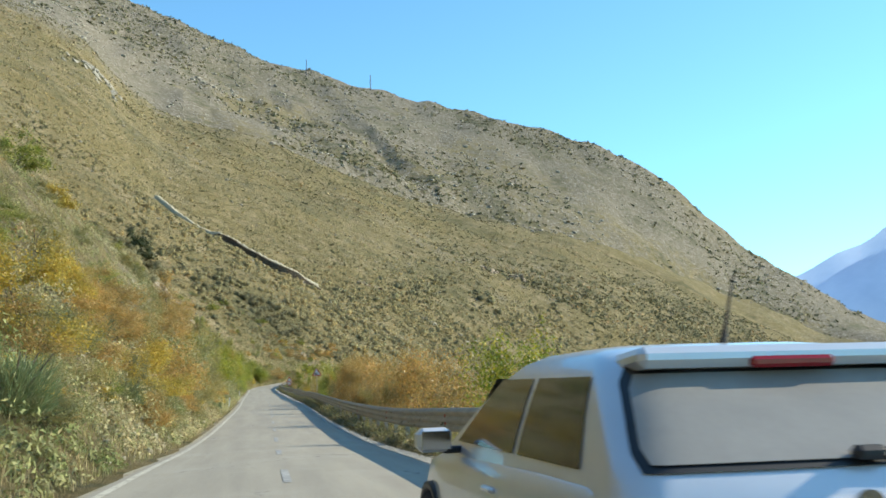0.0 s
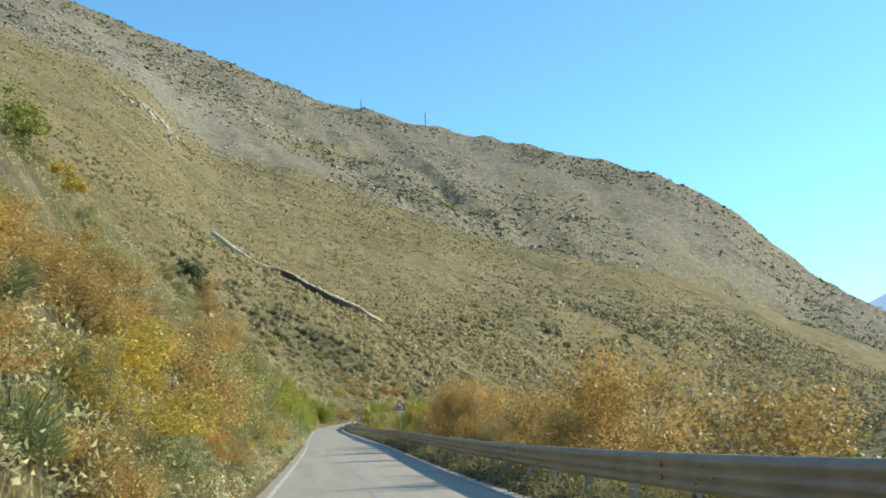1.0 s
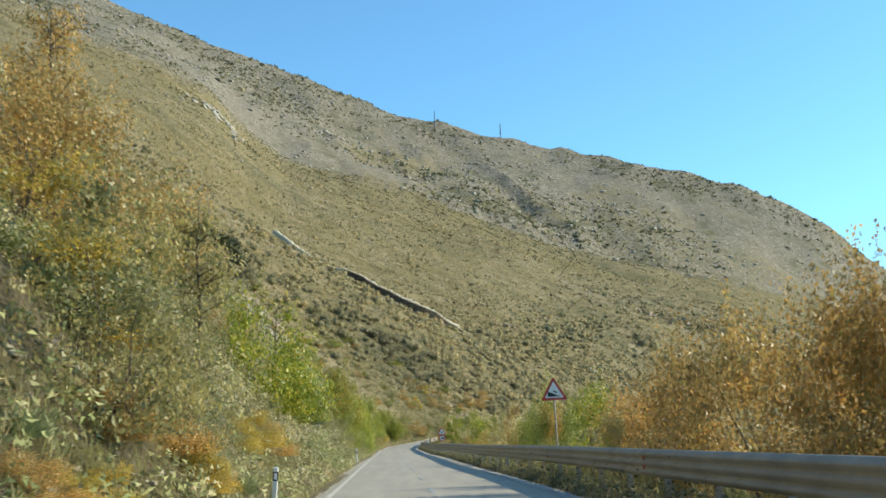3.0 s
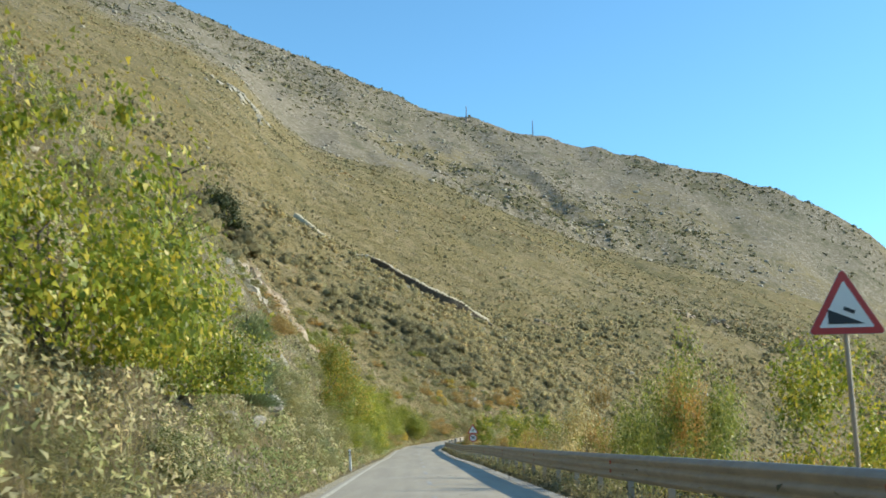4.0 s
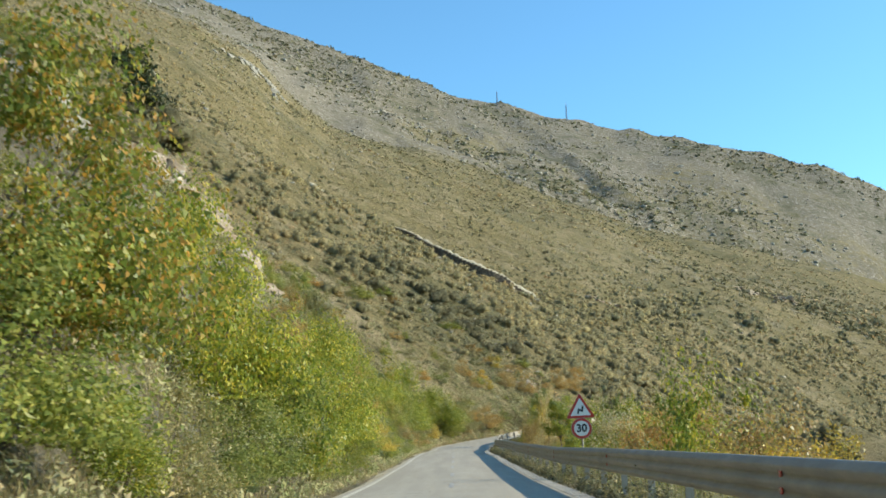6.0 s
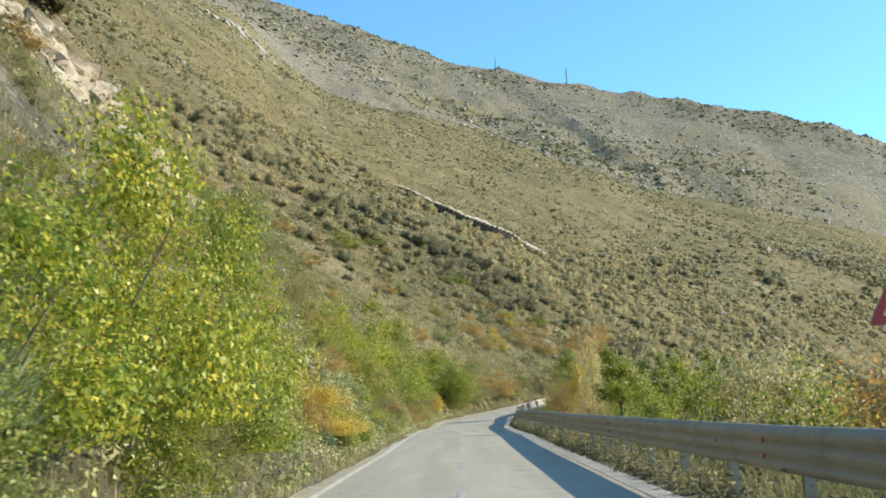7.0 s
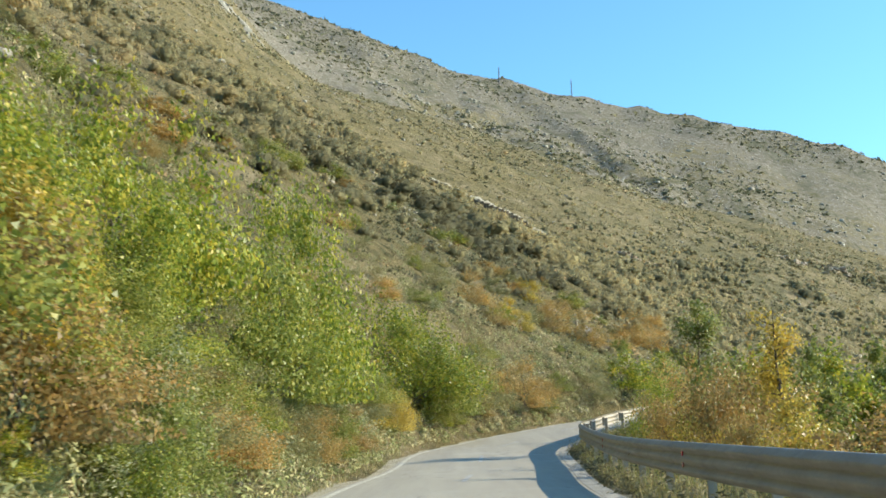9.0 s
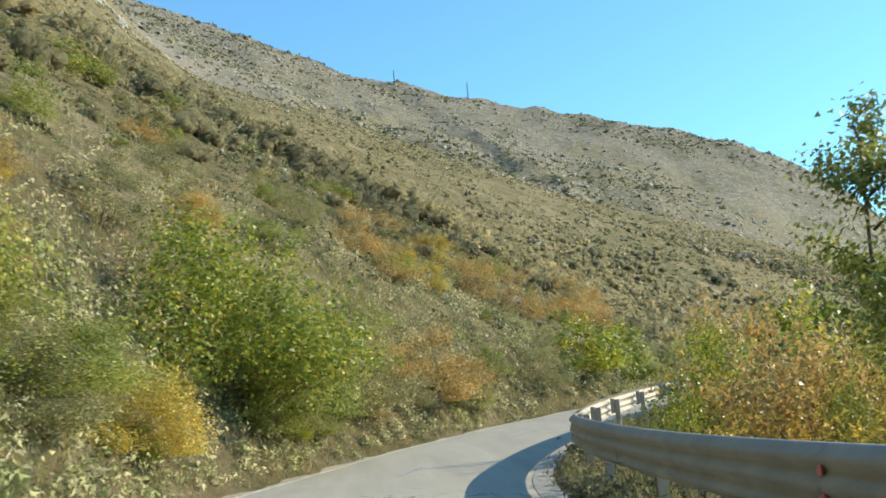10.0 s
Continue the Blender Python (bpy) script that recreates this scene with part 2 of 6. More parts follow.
LINE = spline(MIDDLE, 1.0)
AHEAD = np.gradient(LINE[:, :2], axis=0)
AHEAD /= np.linalg.norm(AHEAD, axis=1)[:, None]
RIGHT = np.stack([AHEAD[:, 1], -AHEAD[:, 0]], 1)


def beside(x, y):
    """How far a place lies to the right of the road's middle, and the road's height there."""
    x, y = np.atleast_1d(x).astype(float), np.atleast_1d(y).astype(float)
    side, level = np.empty_like(x), np.empty_like(x)
    for i in range(0, len(x), 4000):
        dx = x[i:i + 4000, None] - LINE[None, :, 0]
        dy = y[i:i + 4000, None] - LINE[None, :, 1]
        k = np.argmin(dx * dx + dy * dy, axis=1)
        r = np.arange(len(k))
        dist = np.hypot(dx[r, k], dy[r, k])
        across = dx[r, k] * RIGHT[k, 0] + dy[r, k] * RIGHT[k, 1]
        side[i:i + 4000] = np.sign(across) * np.maximum(np.abs(across), dist * 0.98)
        level[i:i + 4000] = LINE[k, 2]
    return side, level


# crest of the near spur and skyline of the mountain, by bearing from the middle of the drive
CREST = np.array([(-60, 620, 26.0), (-24, 640, 25.0), (-17, 670, 23.2), (-14, 690, 22.4), (-11, 705, 21.0), (-9, 712, 18.9), (-6.7, 735, 17.3), (0, 740, 15.2), (6.5, 800, 12.8), (11, 870, 11.1),
                  (20, 1020, 8.3), (26, 1180, 5.4), (28.2, 1200, 4.2), (32, 1200, 2.2), (38, 1200, 0.8), (70, 1200, -0.5)])
SKYLINE = np.array([(-60, 25.4), (-24, 25.8), (-14.7, 24.2), (-10, 22.75), (-5, 21.15), (-2.5, 20.2), (0, 19.25), (2.4, 18.6), (6, 17.75), (9, 16.9), (14, 15.7),
                    (18, 14.5), (21, 13.3), (23.5, 11.9), (26, 9.4), (28.2, 6.9), (31, 5.0), (34.8, 2.8), (40, 0.0), (70, -1.0)])


def mountain(x, y):
    """The open slopes, without the road's cutting."""
    far, bearing = np.hypot(x, y - 110), np.degrees(np.arctan2(x, y - 110))
    plane = -71.2 - 0.635 * x + 0.3116 * y + 0.25 * np.maximum(x, 0) * smooth(350, 650, y)
    plane = np.maximum(plane, -16 + 0.01 * far)
    rim = np.interp(bearing, CREST[:, 0], CREST[:, 1])
    rim_z = rim * np.tan(np.radians(np.interp(bearing, CREST[:, 0], CREST[:, 2])))
    rx, ry = rim * np.sin(np.radians(bearing)), 110 + rim * np.cos(np.radians(bearing))
    at_rim = np.maximum(-71.2 - 0.635 * rx + 0.3116 * ry + 0.25 * np.maximum(rx, 0) * smooth(350, 650, ry), -16 + 0.01 * rim)
    plane = plane - 12.0 * np.exp(-((x + 32) ** 2 + (y - 440) ** 2) / 3200.0)
    near = plane + (rim_z - at_rim) * smooth(0.3, 1.0, far / rim)
    sky = 1450 * np.tan(np.radians(np.interp(bearing, SKYLINE[:, 0], SKYLINE[:, 1])))
    beyond = np.clip((far - rim) / (1450 - rim), 0, 1)
    rise = rim_z - 16 * np.sin(np.pi * np.clip(beyond * 5, 0, 1)) + (sky - rim_z) * beyond**1.25
    back = sky - 0.35 * (far - 1450)
    z = np.where(far < rim, near, np.where(far < 1450, rise, back))
    behind = smooth(-150, 60, y)
    return z * behind + (1 - behind) * (-10 - 0.9 * np.minimum(x, 0))


def land(x, y):
    """Height of the ground."""
    x, y = np.atleast_1d(x).astype(float), np.atleast_1d(y).astype(float)
    side, level = np.full_like(x, 1e3), np.zeros_like(x)
    close = (np.abs(x) < 130) & (y > -200) & (y < 340)
    side[close], level[close] = beside(x[close], y[close])
    open_z = mountain(x, y)
    far = np.hypot(x, y - 110)
    d = -side - HALF
    bank = level + 1.3 * np.clip(d - 0.7, 0, 11) + 0.92 * np.clip(d - 11.7, 0, 60) + 0.5 * np.maximum(d - 71.7, 0)
    w = smooth(212, 268, y + 0.25 * x)
    left = bank * (1 - w) + open_z * w
    left = np.where(d < 14, np.minimum(left, level + 1.35 * np.maximum(d - 0.5, 0)), left)
    left = np.where(d < 90, np.maximum(left, level - 0.03 - 0.5 * np.maximum(d - 2.0, 0)), left)
    left = left + 4.0 * np.exp(-((x + 25) ** 2 + (y - 205) ** 2) / 70.0)
    e = side - HALF
    right = np.maximum(level - 0.04 - 0.5 * np.maximum(e - 2.4, 0), np.where(e > 6, open_z, -50))
    z = np.where(close, np.where(side < 0, left, right), open_z)
    z = np.where(close & (np.abs(side) < HALF + 0.4), level - 0.07, z)
    rough = smooth(1.2, 9, np.abs(side)) * smooth(0.8, 5, np.where(side < 0, d, e))
    rough = np.where(close, rough, 1.0)
    z = z + rough * (0.35 * fractal(x, y, 4.0, 3, 3) * smooth(700, 60, far) + 0.9 * fractal(x, y, 17.0, 3, 9) * smooth(8, 40, np.abs(side)))
    z = z + fractal(x, y, 60.0, 4, 21) * 4.0 * smooth(250, 700, far) + (fractal(x, y, 230.0, 4, 31) * 7.0 + fractal(x, y, 45.0, 3, 33) * 4.0) * smooth(700, 1250, far) - 7.0 * np.abs(fractal(x + 0.25 * y, 0.22 * y, 70.0, 4, 37)) * smooth(720, 1000, far) * smooth(1430, 1200, far)
    return z

# ---- building helpers ----
def quick_mesh(name, verts, quads, mat, shade=False):
    """A mesh of many quads from arrays."""
    verts, quads = np.asarray(verts, np.float32), np.asarray(quads, np.int32)
    me = bpy.data.meshes.new(name)
    me.vertices.add(len(verts))
    me.vertices.foreach_set("co", verts.ravel())
    k = quads.shape[1]
    me.loops.add(quads.size)
    me.loops.foreach_set("vertex_index", quads.ravel())
    me.polygons.add(len(quads))
    me.polygons.foreach_set("loop_start", np.arange(0, quads.size, k, dtype=np.int32))
    me.polygons.foreach_set("loop_total", np.full(len(quads), k, np.int32))
    if shade:
        me.polygons.foreach_set("use_smooth", np.ones(len(quads), bool))
    me.materials.append(mat)
    me.update(calc_edges=True)
    me.validate()
    return me


def part(name, me, parent, label="", at=None):
    ob = new(name, me)
    ob.parent = parent
    if at is not None:
        ob.matrix_local = at
    if label:
        ob["label"] = label
    return ob


def from_bmesh(name, bm, mat, shade=False):
    me = bpy.data.meshes.new(name)
    bm.normal_update()
    bm.to_mesh(me)
    bm.free()
    me.materials.append(mat)
    if shade:
        me.polygons.foreach_set("use_smooth", [True] * len(me.polygons))
    return me


def box(name, size, mat, centre=(0, 0, 0), edge=0.0):
    bm = bmesh.new()
    bmesh.ops.create_cube(bm, size=1.0)
    bmesh.ops.scale(bm, vec=size, verts=bm.verts)
    if edge:
        bmesh.ops.bevel(bm, geom=bm.edges[:], offset=edge, segments=1, affect="EDGES")
    bmesh.ops.translate(bm, vec=centre, verts=bm.verts)
    return from_bmesh(name, bm, mat)


def tube_arrays(points, radii, sides=6):
    """Verts and quads of a tapered tube along points."""
    points = np.asarray(points, float)
    verts, quads = [], []
    for i, p in enumerate(points):
        way = points[min(i + 1, len(points) - 1)] - points[max(i - 1, 0)]
        way = way / (np.linalg.norm(way) + 1e-9)
        a = np.cross(way, (0.31, 0.95, 0.1))
        a /= np.linalg.norm(a) + 1e-9
        b = np.cross(way, a)
        for k in range(sides):
            t = 2 * math.pi * k / sides
            verts.append(p + radii[i] * (math.cos(t) * a + math.sin(t) * b))
    for i in range(len(points) - 1):
        for k in range(sides):
            quads.append((i * sides + k, i * sides + (k + 1) % sides, (i + 1) * sides + (k + 1) % sides, (i + 1) * sides + k))
    return verts, quads


def tubes(name, lines, mat, sides=5):
    verts, quads = [], []
    for points, radii in lines:
        v, q = tube_arrays(points, radii, sides)
        quads += [tuple(i + len(verts) for i in f) for f in q]
        verts += v
    return quick_mesh(name, verts, quads, mat, True)


def strip(line, right, low, high, lift, step=1, jag=0.0, seed=1):
    """A ribbon beside the road's middle, from low to high metres to the right."""
    rng = np.random.default_rng(seed)
    idx = np.arange(0, len(line), step)
    l, h = np.full(len(idx), low), np.full(len(idx), high)
    if jag:
        l = l + rng.uniform(-jag, jag, len(idx))
    a = np.c_[line[idx, :2] + right[idx] * l[:, None], line[idx, 2] + lift]
    b = np.c_[line[idx, :2] + right[idx] * h[:, None], line[idx, 2] + lift]
    verts = np.vstack([a, b])
    n = len(idx)
    quads = [(i, n + i, n + i + 1, i + 1) for i in range(n - 1)]
    return verts, quads


# ---- ground ----
def spaced(low, high, dense_low, dense_high, fine, grow, cap):
    mid = np.arange(dense_low, dense_high + fine, fine)
    up, v = [], mid[-1]
    while v < high:
        v += min(cap, fine + grow * (v - mid[-1]))
        up.append(v)
    down, v = [], mid[0]
    while v > low:
        v -= min(cap, fine + grow * (mid[0] - v))
        down.append(v)
    return np.array(down[::-1] + list(mid) + up)


gx = spaced(-1500, 1750, -26, 16, 0.8, 0.035, 26)
gy = spaced(-400, 2350, -20, 275, 1.2, 0.035, 24)
GX, GY = np.meshgrid(gx, gy)
GZ = land(GX.ravel(), GY.ravel())
nx_, ny_ = len(gx), len(gy)
ids = np.arange(nx_ * ny_).reshape(ny_, nx_)
quads = np.stack([ids[:-1, :-1], ids[:-1, 1:], ids[1:, 1:], ids[1:, :-1]], -1).reshape(-1, 4)
ground_mesh = quick_mesh("ground", np.c_[GX.ravel(), GY.ravel(), GZ], quads, GROUND, True)
far_ = np.hypot(GX.ravel(), GY.ravel() - 110)
bearing_ = np.degrees(np.arctan2(GX.ravel(), GY.ravel() - 110))
rim_ = np.interp(bearing_, CREST[:, 0], CREST[:, 1])
rocky = 0.12 + 0.22 * smooth(0.97, 1.05, far_ / rim_) + 0.10 * fractal(GX.ravel(), GY.ravel(), 90, 3, 5) + 0.05 * smooth(1150, 1420, far_)
rocky += 0.22 * smooth(0.80, 1.0, far_ / rim_) * smooth(-2, -12, bearing_)
side_, _ = beside(np.clip(GX.ravel(), -60, 60), np.clip(GY.ravel(), -60, 300))
rocky += 0.10 * smooth(30, 6, np.abs(side_)) * (np.abs(GX.ravel()) < 60)
attr = ground_mesh.attributes.new("rocky", "FLOAT", "POINT")
attr.data.foreach_set("value", rocky.astype(np.float32))
ground = tagged(new("ground", ground_mesh), "dry scrub hillside of ochre soil and grey limestone", "ground", kind="structure")


def lie(x, y):
    """Height of the built ground sheet."""
    x, y = np.atleast_1d(x).astype(float), np.atleast_1d(y).astype(float)
    i = np.clip(np.searchsorted(gx, x) - 1, 0, nx_ - 2)
    j = np.clip(np.searchsorted(gy, y) - 1, 0, ny_ - 2)
    u, w = (x - gx[i]) / (gx[i + 1] - gx[i]), (y - gy[j]) / (gy[j + 1] - gy[j])
    z = GZ.reshape(ny_, nx_)
    return (z[j, i] * (1 - u) + z[j, i + 1] * u) * (1 - w) + (z[j + 1, i] * (1 - u) + z[j + 1, i + 1] * u) * w


# ---- road ----
v, q = [], []
cols = [-HALF - 0.02, -1.4, 0.0, 1.4, HALF]
crown = [-0.03, 0.01, 0.025, 0.01, -0.02]
for i in range(len(LINE)):
    for c, k in zip(cols, crown):
        v.append((LINE[i, 0] + RIGHT[i, 0] * c, LINE[i, 1] + RIGHT[i, 1] * c, LINE[i, 2] + k))
for i in range(len(LINE) - 1):
    for k in range(4):
        q.append((i * 5 + k, i * 5 + k + 1, (i + 1) * 5 + k + 1, (i + 1) * 5 + k))
road = tagged(new("road", quick_mesh("road", v, q, ASPHALT, True)), "worn pale grey asphalt of a narrow mountain road", "road", kind="structure")


def ribbon(name, mat, low, high, lift, label, category, jag=0.0, pick=None):
    line, right = (LINE, RIGHT) if pick is None else (LINE[pick], RIGHT[pick])
    v, q = strip(line, right, low, high, lift, 1, jag)
    return tagged(new(name, quick_mesh(name, v, q, mat)), label, category, kind="structure")


ribbon("edge_line", EDGE_PAINT, -HALF + 0.12, -HALF + 0.25, -0.016, "worn off-white edge line on the asphalt", "road marking")
ribbon("shoulder", GRAVEL, -HALF - 0.75, -HALF + 0.02, -0.035, "pale gravel shoulder beside the asphalt", "shoulder", 0.22)
ribbon("gutter", CONCRETE, HALF - 0.06, HALF + 0.28, -0.012, "pale concrete gutter strip along the asphalt", "gutter")
ribbon("verge", VERGE_SOIL, HALF + 0.26, HALF + 1.2, -0.03, "dry stony verge below the guard rail", "verge", 0.0)
dashes_v, dashes_q = [], []
for start in range(4, len(LINE) - 4, 9):
    v, q = strip(LINE[start:start + 4], RIGHT[start:start + 4], -0.06, 0.06, 0.030)
    dashes_q += [tuple(i + len(dashes_v) for i in f) for f in q]
    dashes_v += [tuple(p) for p in v]
tagged(new("centre_line", quick_mesh("centre_line", dashes_v, dashes_q, DASH_PAINT)), "faded broken centre line on the asphalt", "road marking", kind="structure")

# ---- far mountain across the valley, blue with painted haze ----
HAZE_BLUE, tree, b = material("painted_haze_mountain", 1.0)
# distance haze is put into the colour: blue base plus a faint glow
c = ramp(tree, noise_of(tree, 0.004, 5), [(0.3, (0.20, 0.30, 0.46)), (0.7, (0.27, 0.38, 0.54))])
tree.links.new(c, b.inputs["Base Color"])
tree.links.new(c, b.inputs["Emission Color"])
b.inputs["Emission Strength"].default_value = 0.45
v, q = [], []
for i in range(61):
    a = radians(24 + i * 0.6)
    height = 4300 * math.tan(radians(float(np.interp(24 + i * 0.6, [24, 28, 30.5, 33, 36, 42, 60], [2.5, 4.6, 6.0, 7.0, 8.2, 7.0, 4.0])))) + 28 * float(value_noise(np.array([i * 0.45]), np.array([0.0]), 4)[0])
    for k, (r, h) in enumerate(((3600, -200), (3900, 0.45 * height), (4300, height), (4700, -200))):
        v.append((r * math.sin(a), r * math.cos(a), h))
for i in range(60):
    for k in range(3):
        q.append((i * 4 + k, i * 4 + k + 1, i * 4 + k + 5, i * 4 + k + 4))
tagged(new("backdrop", quick_mesh("backdrop", v, q, HAZE_BLUE, True)), "mountain far across the valley with blue haze painted into its colour", "mountain", kind="structure")

# ---- guard rail ----
RAIL_OUT = 0.72    # from the asphalt's edge to the beam
rail_line = LINE[(LINE[:, 1] > -42) & (LINE[:, 0] < 26)]
rail_right = RIGHT[(LINE[:, 1] > -42) & (LINE[:, 0] < 26)]
shift = np.interp(rail_line[:, 1], [-40, 10, 50, 80, 95, 115, 140, 180, 225, 235, 300], [0.0, 0.05, 0.3, 0.4, 0.35, 0.0, 0.0, 0.0, 0.05, 0.0, 0.0])
RAIL = np.c_[rail_line[:, :2] + rail_right * (HALF + RAIL_OUT + shift)[:, None], rail_line[:, 2]]
keep = [0]
for i in range(1, len(RAIL)):
    if np.linalg.norm(RAIL[i, :2] - RAIL[keep[-1], :2]) > 0.55:
        keep.append(i)
RAIL, rail_right = RAIL[keep], rail_right[keep]
RUN = np.r_[0, np.cumsum(np.linalg.norm(np.diff(RAIL[:, :2], axis=0), axis=1))]


def on_rail(s):
    p = np.array([np.interp(s, RUN, RAIL[:, k]) for k in range(3)])
    r = np.array([np.interp(s, RUN, rail_right[:, k]) for k in range(2)])
    return p, r / np.linalg.norm(r)


# three-wave profile: outwards from the road, height
WAVES = [(0.015, 0.955), (-0.012, 0.945), (-0.02, 0.92), (-0.075, 0.885), (-0.08, 0.85), (-0.02, 0.805), (-0.018, 0.775), (-0.075, 0.735), (-0.08, 0.68),
         (-0.02, 0.64), (-0.018, 0.61), (-0.075, 0.565), (-0.08, 0.53), (-0.02, 0.485), (0.012, 0.465)]


def beam_mesh(s0, s1, proud):
    verts, quads = [], []
    stations = np.arange(s0, s1 + 0.01, 1.0)
    for s in stations:
        p, r = on_rail(s)
        for back in (0.0, 0.006):
            for o, h in WAVES:
                o = o - proud + back
                verts.append((p[0] + r[0] * o, p[1] + r[1] * o, p[2] + h))
    n = len(WAVES)
    for i in range(len(stations) - 1):
        a, b = i * 2 * n, (i + 1) * 2 * n
        for k in range(n - 1):
            quads.append((a + k, a + k + 1, b + k + 1, b + k))
            quads.append((a + n + k + 1, a + n + k, b + n + k, b + n + k + 1))
        quads.append((a, b, b + n, a + n))
        quads.append((a + n - 1, a + 2 * n - 1, b + 2 * n - 1, b + n - 1))
    return quick_mesh("beam", verts, quads, ZINC, False)


def post_mesh():
    bm = bmesh.new()
    for sx, sy, cx, cy in ((0.12, 0.006, 0, -0.027), (0.12, 0.006, 0, 0.027), (0.006, 0.048, 0.057, 0)):
        got = bmesh.ops.create_cube(bm, size=1.0)["verts"]
        bmesh.ops.scale(bm, vec=(sx, sy, 1.25), verts=got)
        bmesh.ops.translate(bm, vec=(cx, cy, 0.24), verts=got)
    return from_bmesh("post", bm, ZINC)


guard_rail = tagged(new("guard_rail"), "weathered grey steel three-wave guard rail on posts along the verge", "guard rail")
POST, SPACER = post_mesh(), box("spacer", (0.10, 0.09, 0.36), ZINC, edge=0.008)
CAT = box("reflector", (0.014, 0.085, 0.075), REFLECT_RED, edge=0.004)
total = RUN[-1]
k = 0
s = 0.0
while s + 4.02 < total:
    part("beam", beam_mesh(s, s + 4.02, 0.006 * (k % 2)), guard_rail)
    for step in ((0.3, 3.3), (2.3,), (1.3,))[k % 3]:
        p, r = on_rail(s + step)
        turn = math.degrees(math.atan2(r[1], r[0]))
        part("post", POST, guard_rail, at=pose(p[0] + r[0] * 0.19, p[1] + r[1] * 0.19, p[2], 0, 0, turn))
        part("spacer", SPACER, guard_rail, at=pose(p[0] + r[0] * 0.075, p[1] + r[1] * 0.075, p[2] + 0.71, 0, 0, turn))
    if k % 3 == 1:
        p, r = on_rail(s + 0.05)
        for h in (0.79, 0.625):
            part("reflector", CAT, guard_rail, "red reflector", pose(p[0] - r[0] * 0.045, p[1] - r[1] * 0.045, p[2] + h, 0, 0, math.degrees(math.atan2(r[1], r[0]))))
    s += 4.0
    k += 1


# ---- road signs ----
def prism(name, outline, thick, mat, y=0.0, edge=0.0):
    """A plate in the x-z plane, its face towards -y."""
    bm = bmesh.new()
    front = [bm.verts.new((x, y, z)) for x, z in outline]
    face = bm.faces.new(front)
    got = bmesh.ops.extrude_face_region(bm, geom=[face])
    bmesh.ops.translate(bm, vec=(0, thick, 0), verts=[e for e in got["geom"] if isinstance(e, bmesh.types.BMVert)])
    bmesh.ops.recalc_face_normals(bm, faces=bm.faces)
    return from_bmesh(name, bm, mat)


def triangle(side, corner, n=5):
    """Outline of an upright triangle with rounded corners, round its middle."""
    out = []
    inner = side - 2 * corner * math.sqrt(3)
    reach = inner / math.sqrt(3)
    for k in range(3):
        a = radians(90 + 120 * k)
        cx, cz = reach * math.cos(a), reach * math.sin(a)
        for j in range(n):
            t = a + radians(-60 + 120 * j / (n - 1))
            out.append((cx + corner * math.cos(t), cz + corner * math.sin(t)))
    return out


def disc(r, n=40):
    return [(r * math.cos(2 * math.pi * k / n), r * math.sin(2 * math.pi * k / n)) for k in range(n)]


def text_mesh(text, size, mat, thick=0.002):
    cu = bpy.data.curves.new("digits", "FONT")
    cu.body, cu.size, cu.extrude, cu.offset = text, size, thick, size * 0.03
    cu.align_x, cu.align_y = "CENTER", "CENTER"
    ob = bpy.data.objects.new("digits", cu)
    scene.collection.objects.link(ob)
    bpy.context.view_layer.update()
    me = bpy.data.meshes.new_from_object(ob.evaluated_get(bpy.context.evaluated_depsgraph_get()))
    bpy.data.objects.remove(ob)
    me.materials.clear()
    me.materials.append(mat)
    return me


def round_pole(height, r):
    v, q = tube_arrays([(0, 0, -0.3), (0, 0, height * 0.5), (0, 0, height)], [r, r, r], 12)
    me = quick_mesh("pole", v, q, ZINC, True)
    return me


def warning_sign(where, turn, lean, symbol, centre, label, with_limit=False):
    x, y = where
    z = float(lie(x, y)[0])
    root = tagged(new("road_sign"), label, "road sign", "road signs")
    root.matrix_world = pose(x, y, z, 0, lean, turn)
    top = centre - z
    pole = round_pole(top + 0.34, 0.03)
    part("pole", pole, root, "grey steel pole")
    lift = Matrix.Translation((0, -0.055, top))
    plate = part("warning_plate", prism("warning_plate", triangle(0.87, 0.035), 0.012, SIGN_BACK), root, at=lift)
    part("red_border", prism("red_border", triangle(0.855, 0.033), 0.003, SIGN_RED, -0.004), plate)
    part("white_field", prism("white_field", triangle(0.61, 0.012), 0.003, SIGN_WHITE, -0.008), plate)
    for outline in symbol:
        part("symbol", prism("symbol", outline, 0.003, SIGN_BLACK, -0.012), plate, "black symbol")
    for h in (-0.16, 0.2):
        part("clamp", box("clamp", (0.09, 0.05, 0.03), ZINC, edge=0.004), root, at=pose(0, -0.02, top + h))
    if with_limit:
        low = Matrix.Translation((0, -0.055, top - 0.555))
        plate = part("limit_plate", prism("limit_plate", disc(0.31), 0.012, SIGN_BACK), root, at=low)
        part("red_ring", prism("red_ring", disc(0.30), 0.003, SIGN_RED, -0.004), plate)
        part("white_disc", prism("white_disc", disc(0.228), 0.003, SIGN_WHITE, -0.008), plate)
        part("number", text_mesh("30", 0.32, SIGN_BLACK), plate, "black number 30", pose(0, -0.013, 0.0, 90, 0, 0))
        part("clamp", box("clamp", (0.09, 0.05, 0.03), ZINC, edge=0.004), root, at=pose(0, -0.02, top - 0.555))
    return root


